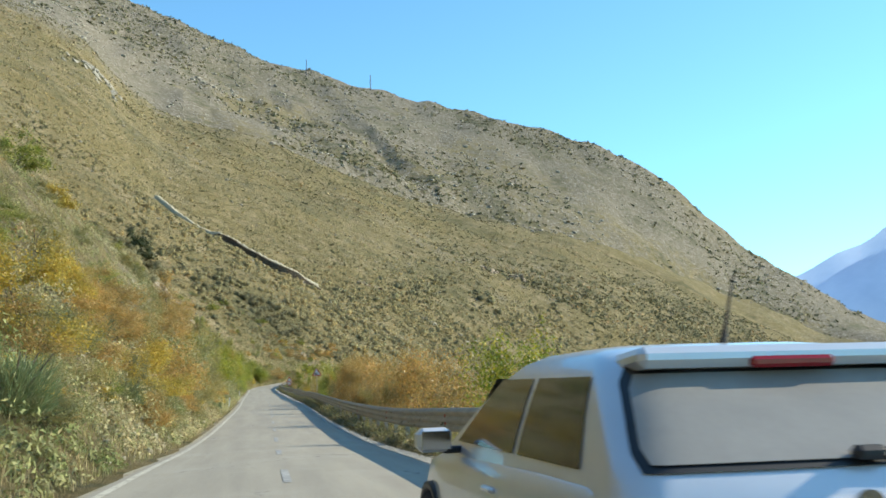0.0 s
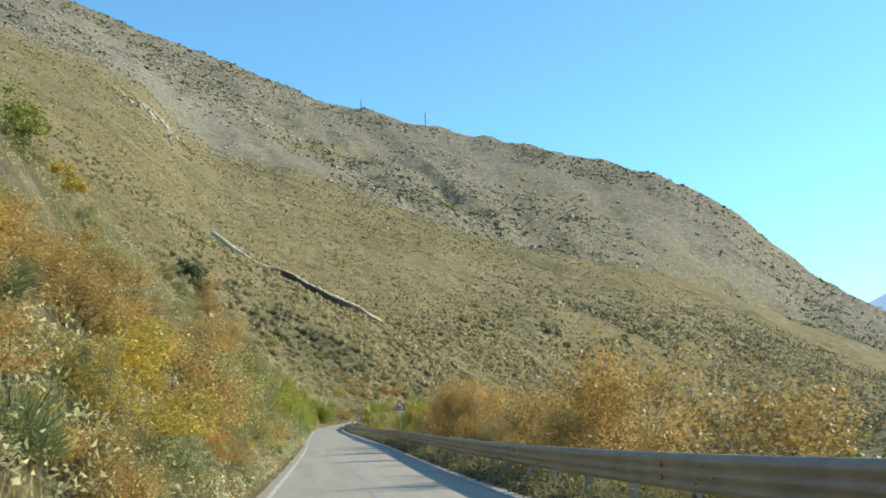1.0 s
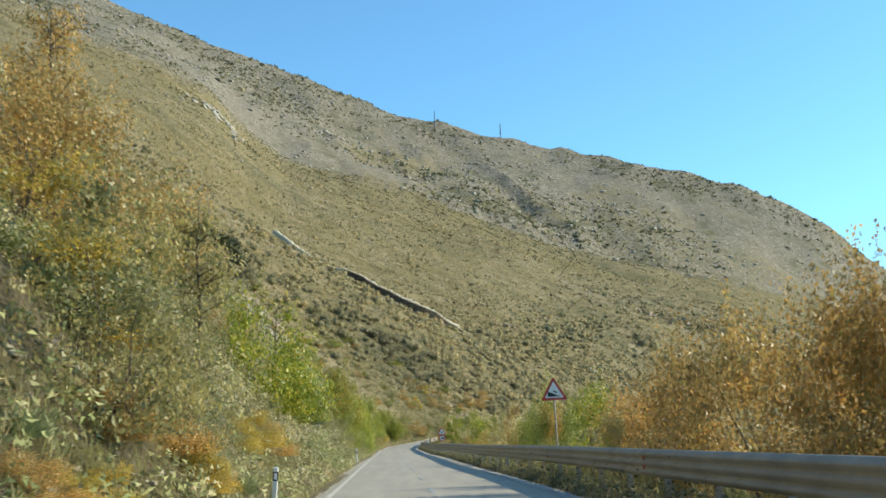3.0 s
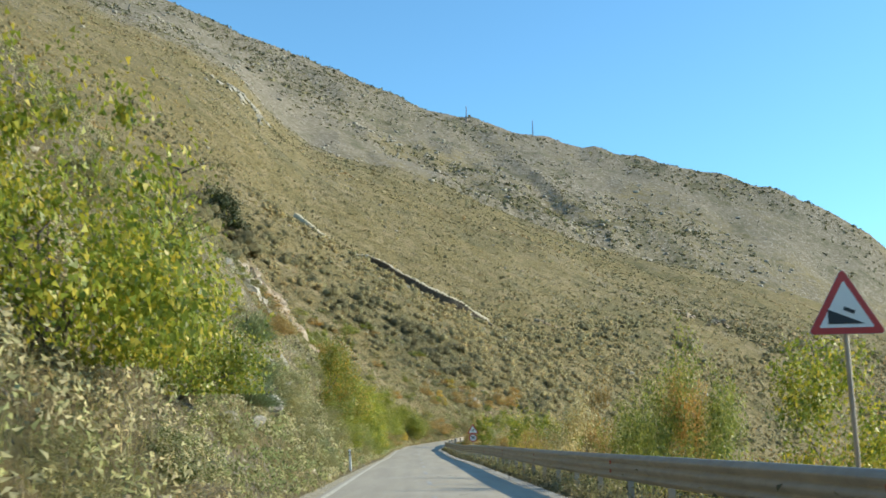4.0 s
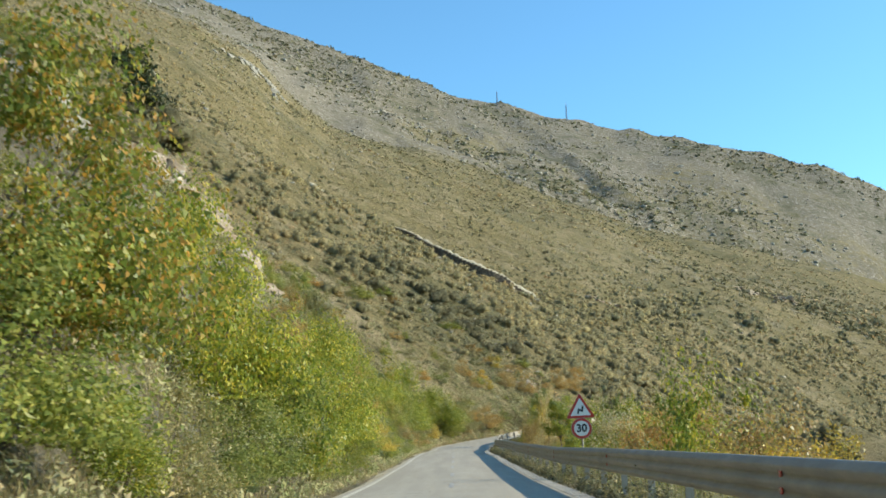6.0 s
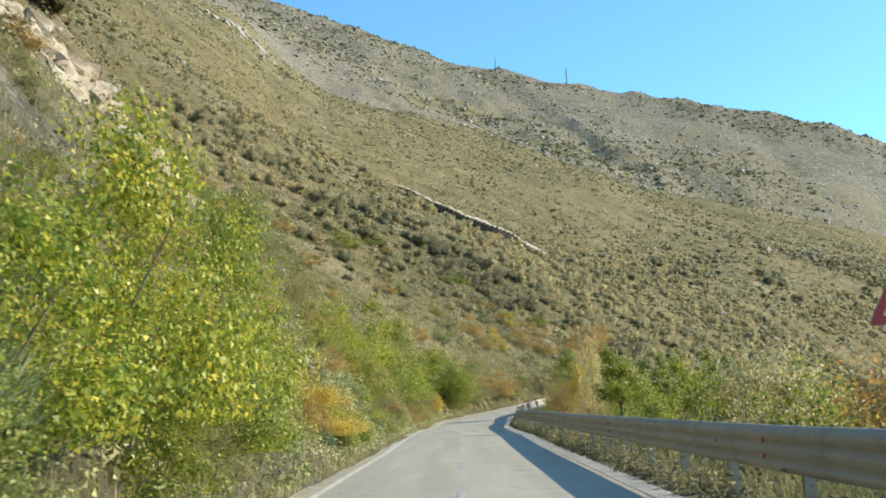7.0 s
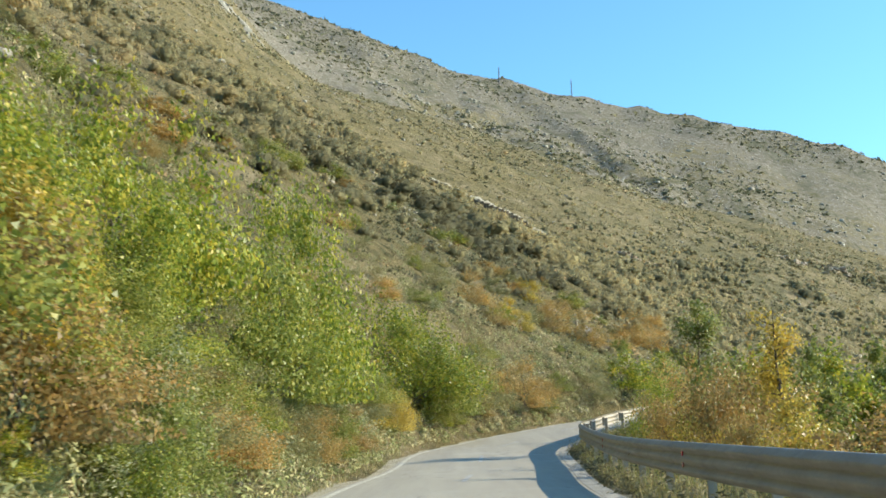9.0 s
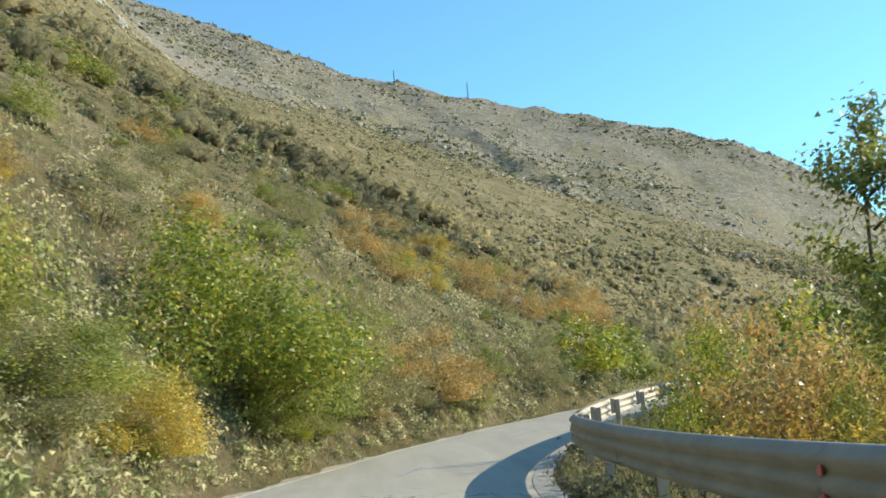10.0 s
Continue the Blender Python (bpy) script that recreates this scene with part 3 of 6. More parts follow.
slope_symbol = [[(-0.20, -0.135), (0.20, -0.135), (-0.20, 0.03)], [(-0.03, 0.02), (0.09, -0.03), (0.105, 0.01), (-0.015, 0.06)]]
bends_symbol = [[(-0.105, -0.12), (-0.05, -0.13), (-0.035, -0.035), (0.075, -0.075), (0.105, 0.10), (0.05, 0.115), (0.035, 0.005), (-0.07, 0.045)]]
warning_sign((4.72, 96.2), -3, -1.0, slope_symbol, 2.50, "red-bordered triangular steep-hill warning sign on a grey pole")
warning_sign((3.78, 163.1), -5, -1.5, bends_symbol, 2.42, "red-bordered double-bend warning sign above a round 30 limit sign", True)


# ---- marker posts ----
def marker_post(x, y, height, lean):
    z = float(lie(x, y)[0])
    root = tagged(new("marker_post"), "white plastic roadside marker post with a dark band", "marker post", "marker posts")
    root.matrix_world = pose(x, y, z, lean * 0.4, lean, 4)
    part("shaft", box("shaft", (0.10, 0.055, height + 0.2), POST_WHITE, (0, 0, height / 2 - 0.1), 0.015), root)
    part("band", box("band", (0.106, 0.061, 0.20), SIGN_BLACK, (0, 0, height - 0.17), 0.016), root, "black band")
    part("glint", box("glint", (0.05, 0.004, 0.12), SIGN_WHITE, (0, -0.033, height - 0.17), 0.0015), root, "pale reflector")


marker_post(-2.72, 82.8, 0.85, 3)
marker_post(-2.95, 128.2, 0.85, -4)


# ---- masts on the ridge ----
def mast(x, y, height, label):
    z = float(lie(x, y)[0]) - 3
    lines = []
    w = height * 0.03
    for sx, sy in ((-1, -1), (1, -1), (1, 1), (-1, 1)):
        lines.append(([(sx * w, sy * w, 0), (sx * w * 0.5, sy * w * 0.5, height)], [height * 0.011, height * 0.008]))
    for k in range(10):
        a, b = k / 10, (k + 1) / 10
        wa, wb = w * (1 - 0.5 * a), w * (1 - 0.5 * b)
        for sx in (-1, 1):
            lines.append(([(sx * wa, -wa, a * height), (-sx * wb, -wb, b * height)], [height * 0.005] * 2))
    root = tagged(new("mast"), label, "mast")
    root.matrix_world = pose(x, y, z)
    part("lattice", tubes("lattice", lines, MAST_STEEL, 4), root)
    part("aerial", tubes("aerial", [([(0, 0, height * 0.98), (0, 0, height * 1.12)], [height * 0.006, height * 0.003])], MAST_STEEL, 4), root)


mast(63.5, 1529, 26.5, "thin dark lattice mast on the ridge")
mast(160.3, 1536, 26.5, "thin grey lattice mast on the ridge")


# ---- rocks ----
def rock_mesh(name, seed, size, mat, detail=2):
    """A broken, angular limestone block with rough faces."""
    rng = np.random.default_rng(seed)
    bm = bmesh.new()
    way = rng.normal(0, 1, (13, 3))
    way /= np.max(np.abs(way), axis=1, keepdims=True) ** 0.7 * np.linalg.norm(way, axis=1, keepdims=True) ** 0.3
    for p in way * rng.uniform(0.75, 1.05, (13, 1)):
        bm.verts.new(p)
    hull = bmesh.ops.convex_hull(bm, input=bm.verts[:])
    loose = [v for v in bm.verts if not v.link_faces]
    bmesh.ops.delete(bm, geom=loose, context="VERTS")
    bmesh.ops.subdivide_edges(bm, edges=bm.edges[:], cuts=detail, use_grid_fill=True)
    start = Vector(rng.uniform(-50, 50, 3))
    for v in bm.verts:
        p = v.co * (1 + 0.13 * noise.noise(v.co * 1.9 + start) + 0.10 * noise.noise(v.co * 5.0 + start))
        v.co = Vector((p.x * size[0], p.y * size[1], p.z * size[2])) * 0.52
    return from_bmesh(name, bm, mat)


def rock(x, y, size, seed, label, mat=LIMESTONE, lift=0.05, turn=0.0):
    z = float(lie(x, y)[0]) + size[2] * lift
    ob = tagged(new("boulder", rock_mesh("boulder", seed, size, mat, 3)), label, "rock", "boulders")
    ob.matrix_world = pose(x, y, z, 6, -8, turn)
    return ob


def outcrop(x, y, count, spread, size, seed, label, mat, dip=(20, 35, 20)):
    """A crag of many blocks that grew out of one ledge."""
    rng = np.random.default_rng(seed)
    root = tagged(new("rock_outcrop"), label, "rock", "outcrops")
    root.matrix_world = pose(x, y, float(lie(x, y)[0]))
    for k in range(count):
        dx, dy = rng.normal(0, spread[0]), rng.normal(0, spread[1])
        s = size * rng.uniform(0.55, 1.3)
        me = rock_mesh("block", seed * 50 + k, (s * rng.uniform(0.9, 1.7), s, s * rng.uniform(0.4, 0.8)), mat, 2)
        dz = float(lie(x + dx, y + dy)[0]) - float(lie(x, y)[0]) - 0.02 * s
        part("block", me, root, at=pose(dx, dy, dz, dip[0] + rng.uniform(-12, 12), dip[1] + rng.uniform(-12, 12), dip[2] + rng.uniform(-25, 25)))


rock(-4.9, 118.4, (0.9, 0.8, 1.1), 1, "pale angular limestone boulder in dry grass")
rock(-4.4, 112.3, (0.7, 0.6, 0.5), 2, "low grey limestone boulder on the bank")
rock(-6.8, 129.4, (1.0, 0.8, 0.7), 3, "pale limestone boulder among dry grass")
rock(-6.0, 130.2, (0.8, 0.7, 0.7), 4, "pale limestone boulder among dry grass")
rock(-13.6, 212.7, (1.0, 0.9, 1.9), 5, "upright whitish limestone rock among shrubs", lift=0.3)
rock(-20.0, 159.4, (1.5, 1.2, 1.0), 6, "pale limestone rock on the slope")
rock(-5.6, 125.5, (0.6, 0.5, 0.4), 7, "small pale stone in dry grass")
rock(-4.4, 108.2, (0.6, 0.6, 0.5), 8, "small grey stone on the bank")
outcrop(-4.1, 193.4, 9, (0.16, 0.3), 0.34, 33, "small heap of weathered grey stones at the road's edge", GREY_ROCK, (30, 50, 40))
rock(-7.4, 139.5, (0.9, 0.7, 0.8), 9, "pale limestone boulder on the dry bank")
outcrop(-16.8, 196.4, 70, (2.2, 2.2), 1.6, 21, "broken ochre-grey limestone crag on the bank", REDDISH, (15, 48, 10))
outcrop(-13.2, 163.2, 20, (0.7, 1.2), 1.25, 22, "pale limestone crag below a dark oak", LIMESTONE)
outcrop(-6.2, 194.8, 34, (0.55, 1.3), 0.62, 23, "heap of grey limestone blocks beside the road", GREY_ROCK, (10, 40, 60))
outcrop(10.4, 280.5, 16, (1.2, 2.6), 1.0, 24, "ochre-pink rocks at the foot of the hill", REDDISH)
outcrop(17.5, 318.0, 12, (2.4, 2.2), 1.2, 25, "grey rocks above the bend", LIMESTONE)
outcrop(44, 458, 14, (5, 3), 2.0, 27, "low reddish limestone ledges on the hillside", REDDISH, (5, 20, 60))
outcrop(142, 606, 22, (11, 5), 3.6, 28, "ochre-grey limestone ledges on the far slope", REDDISH, (5, 15, 55))
outcrop(71, 451, 14, (4, 2), 1.6, 29, "pale broken limestone below the ravine", LIMESTONE, (10, 25, 40))
outcrop(92, 454, 16, (6, 3), 1.8, 30, "pale limestone rubble at the foot of the slope", LIMESTONE, (10, 25, 40))
outcrop(2, 392, 7, (3, 2), 1.8, 31, "grey limestone blocks below the old wall", LIMESTONE, (5, 20, 50))
outcrop(22, 384, 8, (4, 2), 1.5, 32, "grey limestone ledge on the slope", LIMESTONE, (5, 15, 50))
outcrop(-100, 640, 60, (6, 14), 4.4, 26, "grey cliff of limestone on the upper slope", LIMESTONE, (10, 50, 0))

# loose stones over the slopes, in one
def scattered(name, x, y, size, mat, label, seed):
    rng = np.random.default_rng(seed)
    n = len(x)
    z = lie(x, y)
    corners = np.array([(-1, -1, -1), (1, -1, -1), (1, 1, -1), (-1, 1, -1), (-1, -1, 1), (1, -1, 1), (1, 1, 1), (-1, 1, 1)]) * 0.5
    v = corners[None] * rng.uniform(0.55, 1.15, (n, 8, 1)) * size[:, None, None] * np.stack([rng.uniform(0.8, 1.6, n), rng.uniform(0.7, 1.2, n), rng.uniform(0.4, 0.9, n)], 1)[:, None, :]
    a = rng.uniform(0, math.pi, n)
    c, s = np.cos(a)[:, None], np.sin(a)[:, None]
    v = np.stack([v[..., 0] * c - v[..., 1] * s, v[..., 0] * s + v[..., 1] * c, v[..., 2]], -1)
    v = v + np.stack([x, y, z + 0.1 * size], 1)[:, None, :]
    f = np.array([(0, 3, 2, 1), (4, 5, 6, 7), (0, 1, 5, 4), (1, 2, 6, 5), (2, 3, 7, 6), (3, 0, 4, 7)])
    q = (np.arange(n)[:, None, None] * 8 + f[None]).reshape(-1, 4)
    return tagged(new(name, quick_mesh(name, v.reshape(-1, 3), q, mat)), label, "stones", kind="stuff")


prng = np.random.default_rng(71)
n = 16000
r = 60 * (820 / 60) ** (prng.uniform(0, 1, n) ** 0.8)
a = np.radians(prng.uniform(-50, 36, n))
sx, sy = r * np.sin(a), 135 + r * np.cos(a)
sd, _ = beside(np.clip(sx, -90, 90), np.clip(sy, -60, 320))
ok = ((sd < -8) | (sy > 266)) & (fractal(sx, sy, 26, 4, 15) + prng.uniform(-0.5, 0.4, n) > 0.36) & (mountain(sx, sy) > -4)
scattered("hillside_stones", sx[ok], sy[ok], np.clip(prng.lognormal(-0.75, 0.5, n), 0.25, 2.0)[ok] * np.interp(r[ok], [60, 300, 800], [0.45, 0.8, 1.5]), LIMESTONE, "grey limestone blocks scattered over the scrub slope", 5)
n = 15000
r = prng.uniform(620, 1450, n)
a = np.radians(prng.uniform(-26, 30, n))
sx, sy = r * np.sin(a), 110 + r * np.cos(a)
rim = np.interp(np.degrees(a), CREST[:, 0], CREST[:, 1])
ok = (r > rim * 0.98) & (fractal(sx, sy, 90, 4, 19) + prng.uniform(-0.6, 0.6, n) > -0.1)
scattered("ridge_stones", sx[ok], sy[ok], np.clip(prng.lognormal(0.15, 0.6, n), 0.5, 4.5)[ok], LIMESTONE, "pale limestone ledges on the mountain", 6)
n = 2600
k = prng.integers(90, len(LINE) - 20, n)
off = HALF + 0.5 + 7 * prng.uniform(0, 1, n) ** 1.4
sx, sy = LINE[k, 0] - RIGHT[k, 0] * off, LINE[k, 1] - RIGHT[k, 1] * off + prng.uniform(-0.5, 0.5, n)
scattered("bank_stones", sx, sy, np.clip(prng.lognormal(-2.5, 0.55, n), 0.03, 0.22), GRAVEL, "loose pale stones on the roadside bank", 7)

# ---- old stone wall that runs down the hillside ----
WALL = spline([(-44, 438, 0), (-30, 428, 0), (-20, 420, 0), (-12, 412, 0), (-4, 405, 0), (8, 401.5, 0), (21, 404, 0)], 0.9)
wall = tagged(new("field_wall"), "old tumbled dry-stone wall running down the hillside", "wall")
wall_way = np.gradient(WALL[:, :2], axis=0)
wall_way /= np.linalg.norm(wall_way, axis=1)[:, None]
across_ = np.stack([wall_way[:, 1], -wall_way[:, 0]], 1)
WZ = lie(WALL[:, 0], WALL[:, 1])
wrng = np.random.default_rng(3)
cube = np.array([(-1, -1, -1), (1, -1, -1), (1, 1, -1), (-1, 1, -1), (-1, -1, 1), (1, -1, 1), (1, 1, 1), (-1, 1, 1)]) * 0.5
faces = [(0, 3, 2, 1), (4, 5, 6, 7), (0, 1, 5, 4), (1, 2, 6, 5), (2, 3, 7, 6), (3, 0, 4, 7)]
WALL_RISE = np.array([0.25 + (2.1 + 0.35 * float(value_noise(np.array([i * 0.11]), np.array([2.0]), 9)[0])) * float(smooth(28, 38, i) * smooth(len(WALL) + 2, len(WALL) - 12, i)) for i in range(len(WALL))])
core = [[(*(WALL[i, :2] + across_[i] * o), WZ[i] + h) for o, h in ((-0.55, WALL_RISE[i]), (-0.5, -1.2), (0.45, -1.2), (0.4, WALL_RISE[i] - 0.1))] for i in range(len(WALL))]
v = [p for row in core for p in row]
q = [(i * 4 + k, i * 4 + (k + 1) % 4, (i + 1) * 4 + (k + 1) % 4, (i + 1) * 4 + k) for i in range(len(core) - 1) for k in range(4)]
part("core", quick_mesh("core", v, q, OLD_WALL), wall)
# courses of small stones on the outer face, flat cap stones on top
sv, sq = [], []
for i in range(len(WALL)):
    for row in range(int(WALL_RISE[i] / 0.26) + 2):
        for half_ in (-0.23, 0.23):
            w, h = wrng.uniform(0.38, 0.6), wrng.uniform(0.2, 0.3)
            c = np.array([*(WALL[i, :2] + across_[i] * (0.42 + wrng.uniform(-0.03, 0.03)) + wall_way[i] * (half_ + wrng.uniform(-0.1, 0.1))), WZ[i] - 0.25 + row * 0.26])
            for p in cube * wrng.uniform(0.8, 1.1, (8, 1)):
                sv.append(c + np.array([*(wall_way[i] * p[0] * w + across_[i] * p[1] * 0.35), p[2] * h]))
            sq += [tuple(len(sv) - 8 + k for k in f) for f in faces]
part("stone_face", quick_mesh("stone_face", sv, sq, OLD_WALL), wall)["kind"] = "stuff"
sv, sq = [], []
for i in range(len(WALL)):
    if wrng.uniform() < 0.12:
        continue
    c = np.array([*(WALL[i, :2] + across_[i] * wrng.uniform(-0.06, 0.06)), WZ[i] + WALL_RISE[i] + 0.02])
    for p in cube * wrng.uniform(0.8, 1.1, (8, 1)):
        sv.append(c + np.array([*(wall_way[i] * p[0] * wrng.uniform(0.8, 1.0) + across_[i] * p[1] * 1.0), p[2] * 0.14]))
    sq += [tuple(len(sv) - 8 + k for k in f) for f in faces]
part("cap_stones", quick_mesh("cap_stones", sv, sq, GRAVEL), wall, "pale flat cap stones")["kind"] = "stuff"
# trodden path along the wall's upper side
pv, pq = [], []
for i in range(len(WALL)):
    low = -1.3 + 1.7 * float(smooth(30, 40, i))
    held = 0.95 + 0.6 * float(smooth(46, 30, i)) + 0.2 * float(wrng.uniform(-1, 1)) + 0.8 * (float(WALL_RISE[i]) - 0.25)
    for o, h in ((low, -0.3), (low + 0.5, held), (low + 1.7 + 0.3 * math.sin(i * 0.7), held + 0.35 + 0.2 * float(wrng.uniform(-1, 1))), (low + 3.4 + 0.5 * math.sin(i * 0.4), -0.1)):
        at_ = WALL[i, :2] - across_[i] * o
        pv.append((*at_, float(lie(*at_)[0]) + h))
pq = [(i * 4 + k, i * 4 + k + 1, (i + 1) * 4 + k + 1, (i + 1) * 4 + k) for i in range(len(WALL) - 1) for k in range(3)]
tagged(new("trodden_path", quick_mesh("trodden_path", pv, pq, GRAVEL)), "pale stony path along the upper side of the old wall", "path", kind="structure")

# ---- silver hatchback standing in the right-hand lane ----
PAINT, tree, b = material("silver_paint", 0.32, 0.35)
c = ramp(tree, noise_of(tree, 1.5, 4), [(0.3, (0.70, 0.71, 0.74)), (0.7, (0.77, 0.78, 0.80))])
tree.links.new(c, b.inputs["Base Color"])
b.inputs["Coat Weight"].default_value, b.inputs["Coat Roughness"].default_value = 0.6, 0.06
GLASS = plain("dark_car_glass", (0.035, 0.04, 0.045), 0.08, 0.0, 0.2, 2.0, 0.0)
DUSTY = plain("dusty_rear_glass", (0.30, 0.285, 0.26), 0.42, 0.0, 0.12, 3.0, 0.0)
TRIM = plain("black_plastic", (0.02, 0.02, 0.022), 0.5, 0.0, 0.2, 6.0, 0.1)
RUBBER = plain("tyre_rubber", (0.022, 0.022, 0.022), 0.85, 0.0, 0.2, 8.0, 0.3)
LAMP_RED = plain("red_lamp", (0.30, 0.012, 0.016), 0.18, 0.0, 0.2, 8.0, 0.0)
CHROME = plain("chrome", (0.75, 0.76, 0.78), 0.15, 1.0, 0.05, 8.0, 0.0)
ALLOY = plain("alloy_rim", (0.45, 0.46, 0.47), 0.35, 0.8, 0.1, 8.0, 0.0)

# cabin: height, rear, front, half width, corner radius; lengths from the car's tail
CABIN = np.array([(0.90, 0.03, 3.20, 0.835, 0.16), (0.97, 0.06, 3.06, 0.815, 0.17), (1.02, 0.10, 2.96, 0.80, 0.18), (1.10, 0.20, 2.80, 0.775, 0.19), (1.22, 0.34, 2.52, 0.735, 0.20), (1.33, 0.49, 2.26, 0.69, 0.22),
                  (1.405, 0.60, 2.06, 0.64, 0.24), (1.445, 0.72, 1.90, 0.57, 0.26), (1.468, 0.92, 1.70, 0.42, 0.26), (1.475, 1.14, 1.50, 0.2, 0.15)])


def ring(z, n=10, grow=0.0):
    """Outline of the cabin at a height, from the rear middle round by the left side."""
    rear, front, half, corner = (float(np.interp(z, CABIN[:, 0], CABIN[:, k])) for k in (1, 2, 3, 4))
    rear, front, half = rear - grow, front + grow, half + grow
    out = []
    for cx, cy, a0 in ((-half + corner, rear + corner, 270), (-half + corner, front - corner, 180), (half - corner, front - corner, 90), (half - corner, rear + corner, 0)):
        for k in range(n):
            t = radians(a0 - 90 * k / (n - 1))
            out.append((cx + corner * math.cos(t), cy + corner * math.sin(t), z))
    return out


def loft(rows, close=True):
    verts, quads = [], []
    n = len(rows[0])
    for r in rows:
        verts += r
    for i in range(len(rows) - 1):
        for k in range(n if close else n - 1):
            j = (k + 1) % n
            quads.append((i * n + k, i * n + j, (i + 1) * n + j, (i + 1) * n + k))
    return verts, quads


def lower_body():
    # tail distance, half width, bottom, shoulder height
    shape = [(0.0, 0.70, 0.42, 0.80), (0.03, 0.78, 0.34, 0.88), (0.12, 0.835, 0.27, 0.93), (0.40, 0.868, 0.22, 0.955), (1.0, 0.88, 0.19, 0.95), (2.0, 0.88, 0.19, 0.935), (2.9, 0.878, 0.19, 0.915),
             (3.2, 0.872, 0.20, 0.90), (3.6, 0.85, 0.22, 0.845), (3.95, 0.80, 0.25, 0.765), (4.12, 0.71, 0.30, 0.67), (4.18, 0.62, 0.36, 0.58)]
    rows = []
    for y, w, low, top in shape:
        half = [(w * 0.90, low), (w * 0.985, low + 0.10), (w, 0.5 * (low + top)), (w * 0.992, top - 0.13), (w * 0.965, top - 0.03), (w * 0.90, top), (w * 0.45, top + 0.025)]
        rows.append([(-x, y, z) for x, z in half] + [(x, y, z) for x, z in half[::-1]])
    v, q = loft(rows)
    n = len(rows[0])
    bm = bmesh.new()
    made_ = [bm.verts.new(p) for p in v]
    for f in q:
        bm.faces.new([made_[i] for i in f])
    bm.faces.new(made_[:n][::-1])
    bm.faces.new(made_[-n:])
    bmesh.ops.recalc_face_normals(bm, faces=bm.faces)
    return from_bmesh("body", bm, PAINT, True)


def cabin_shell():
    rows = [ring(z) for z in CABIN[:, 0]]
    v, q = loft(rows)
    bm = bmesh.new()
    made_ = [bm.verts.new(p) for p in v]
    for f in q:
        bm.faces.new([made_[i] for i in f])
    bm.faces.new(made_[-len(rows[0]):])
    bmesh.ops.recalc_face_normals(bm, faces=bm.faces)
    return from_bmesh("roof", bm, PAINT, True)


def rear_pane(z0, z1, mat, name, inset):
    rows = []
    for i in range(7):
        z = z0 + (z1 - z0) * i / 6
        rear, half = (float(np.interp(z, CABIN[:, 0], CABIN[:, k])) for k in (1, 3))
        corner = float(np.interp(z, CABIN[:, 0], CABIN[:, 4]))
        w = (half - inset) * (1 - 0.03 * (1 if i in (0, 6) else 0))
        row = []
        for u in (-1, -0.96, -0.9, -0.82, -0.7, -0.35, 0, 0.35, 0.7, 0.82, 0.9, 0.96, 1):
            into = min(max(abs(w * u) - (half - corner), 0.0), corner * 0.98)
            row.append((w * u, rear - 0.012 + corner - math.sqrt(corner**2 - into**2), z))
        rows.append(row)
    v, q = loft(rows, False)
    return quick_mesh(name, v, q, mat, True)


def side_pane(sign, y0, y1, slant0, slant1, name):
    rows = []
    for i in range(6):
        z = 0.985 + (1.335 - 0.985) * i / 5
        half = float(np.interp(z, CABIN[:, 0], CABIN[:, 3]))
        a, b_ = y0 + slant0 * i / 5, y1 + slant1 * i / 5
        rows.append([(sign * (half + 0.006), a + (b_ - a) * k / 4, z) for k in range(5)])
    v, q = loft(rows, False)
    return quick_mesh(name, v, q, GLASS, True)


def wheel(parent, x, y):
    tyre_v, tyre_q = [], []
    profile = [(0.19, -0.09), (0.29, -0.10), (0.315, -0.07), (0.32, 0.0), (0.315, 0.07), (0.29, 0.10), (0.19, 0.09)]
    n = 28
    rows = [[(o, r * math.cos(2 * math.pi * k / n), r * math.sin(2 * math.pi * k / n)) for k in range(n)] for r, o in profile]
    v, q = loft(rows)
    hub = part("wheel", quick_mesh("wheel", v, q, RUBBER, True), parent, "black rubber tyre", pose(x, y, 0.32))
    rim = [[(o * (1 if x > 0 else -1), r * math.cos(2 * math.pi * k / n), r * math.sin(2 * math.pi * k / n)) for k in range(n)] for r, o in ((0.20, 0.07), (0.185, 0.05), (0.12, 0.06), (0.05, 0.085), (0.01, 0.085))]
    v, q = loft(rim)
    part("rim", quick_mesh("rim", v, q, ALLOY, True), hub, "grey alloy rim")
    for k in range(5):
        t = radians(72 * k)
        part("spoke", box("spoke", (0.03, 0.05, 0.17), ALLOY, edge=0.008), hub, at=pose((0.07 if x > 0 else -0.07), -0.11 * math.sin(t), 0.11 * math.cos(t), math.degrees(t), 0, 0))


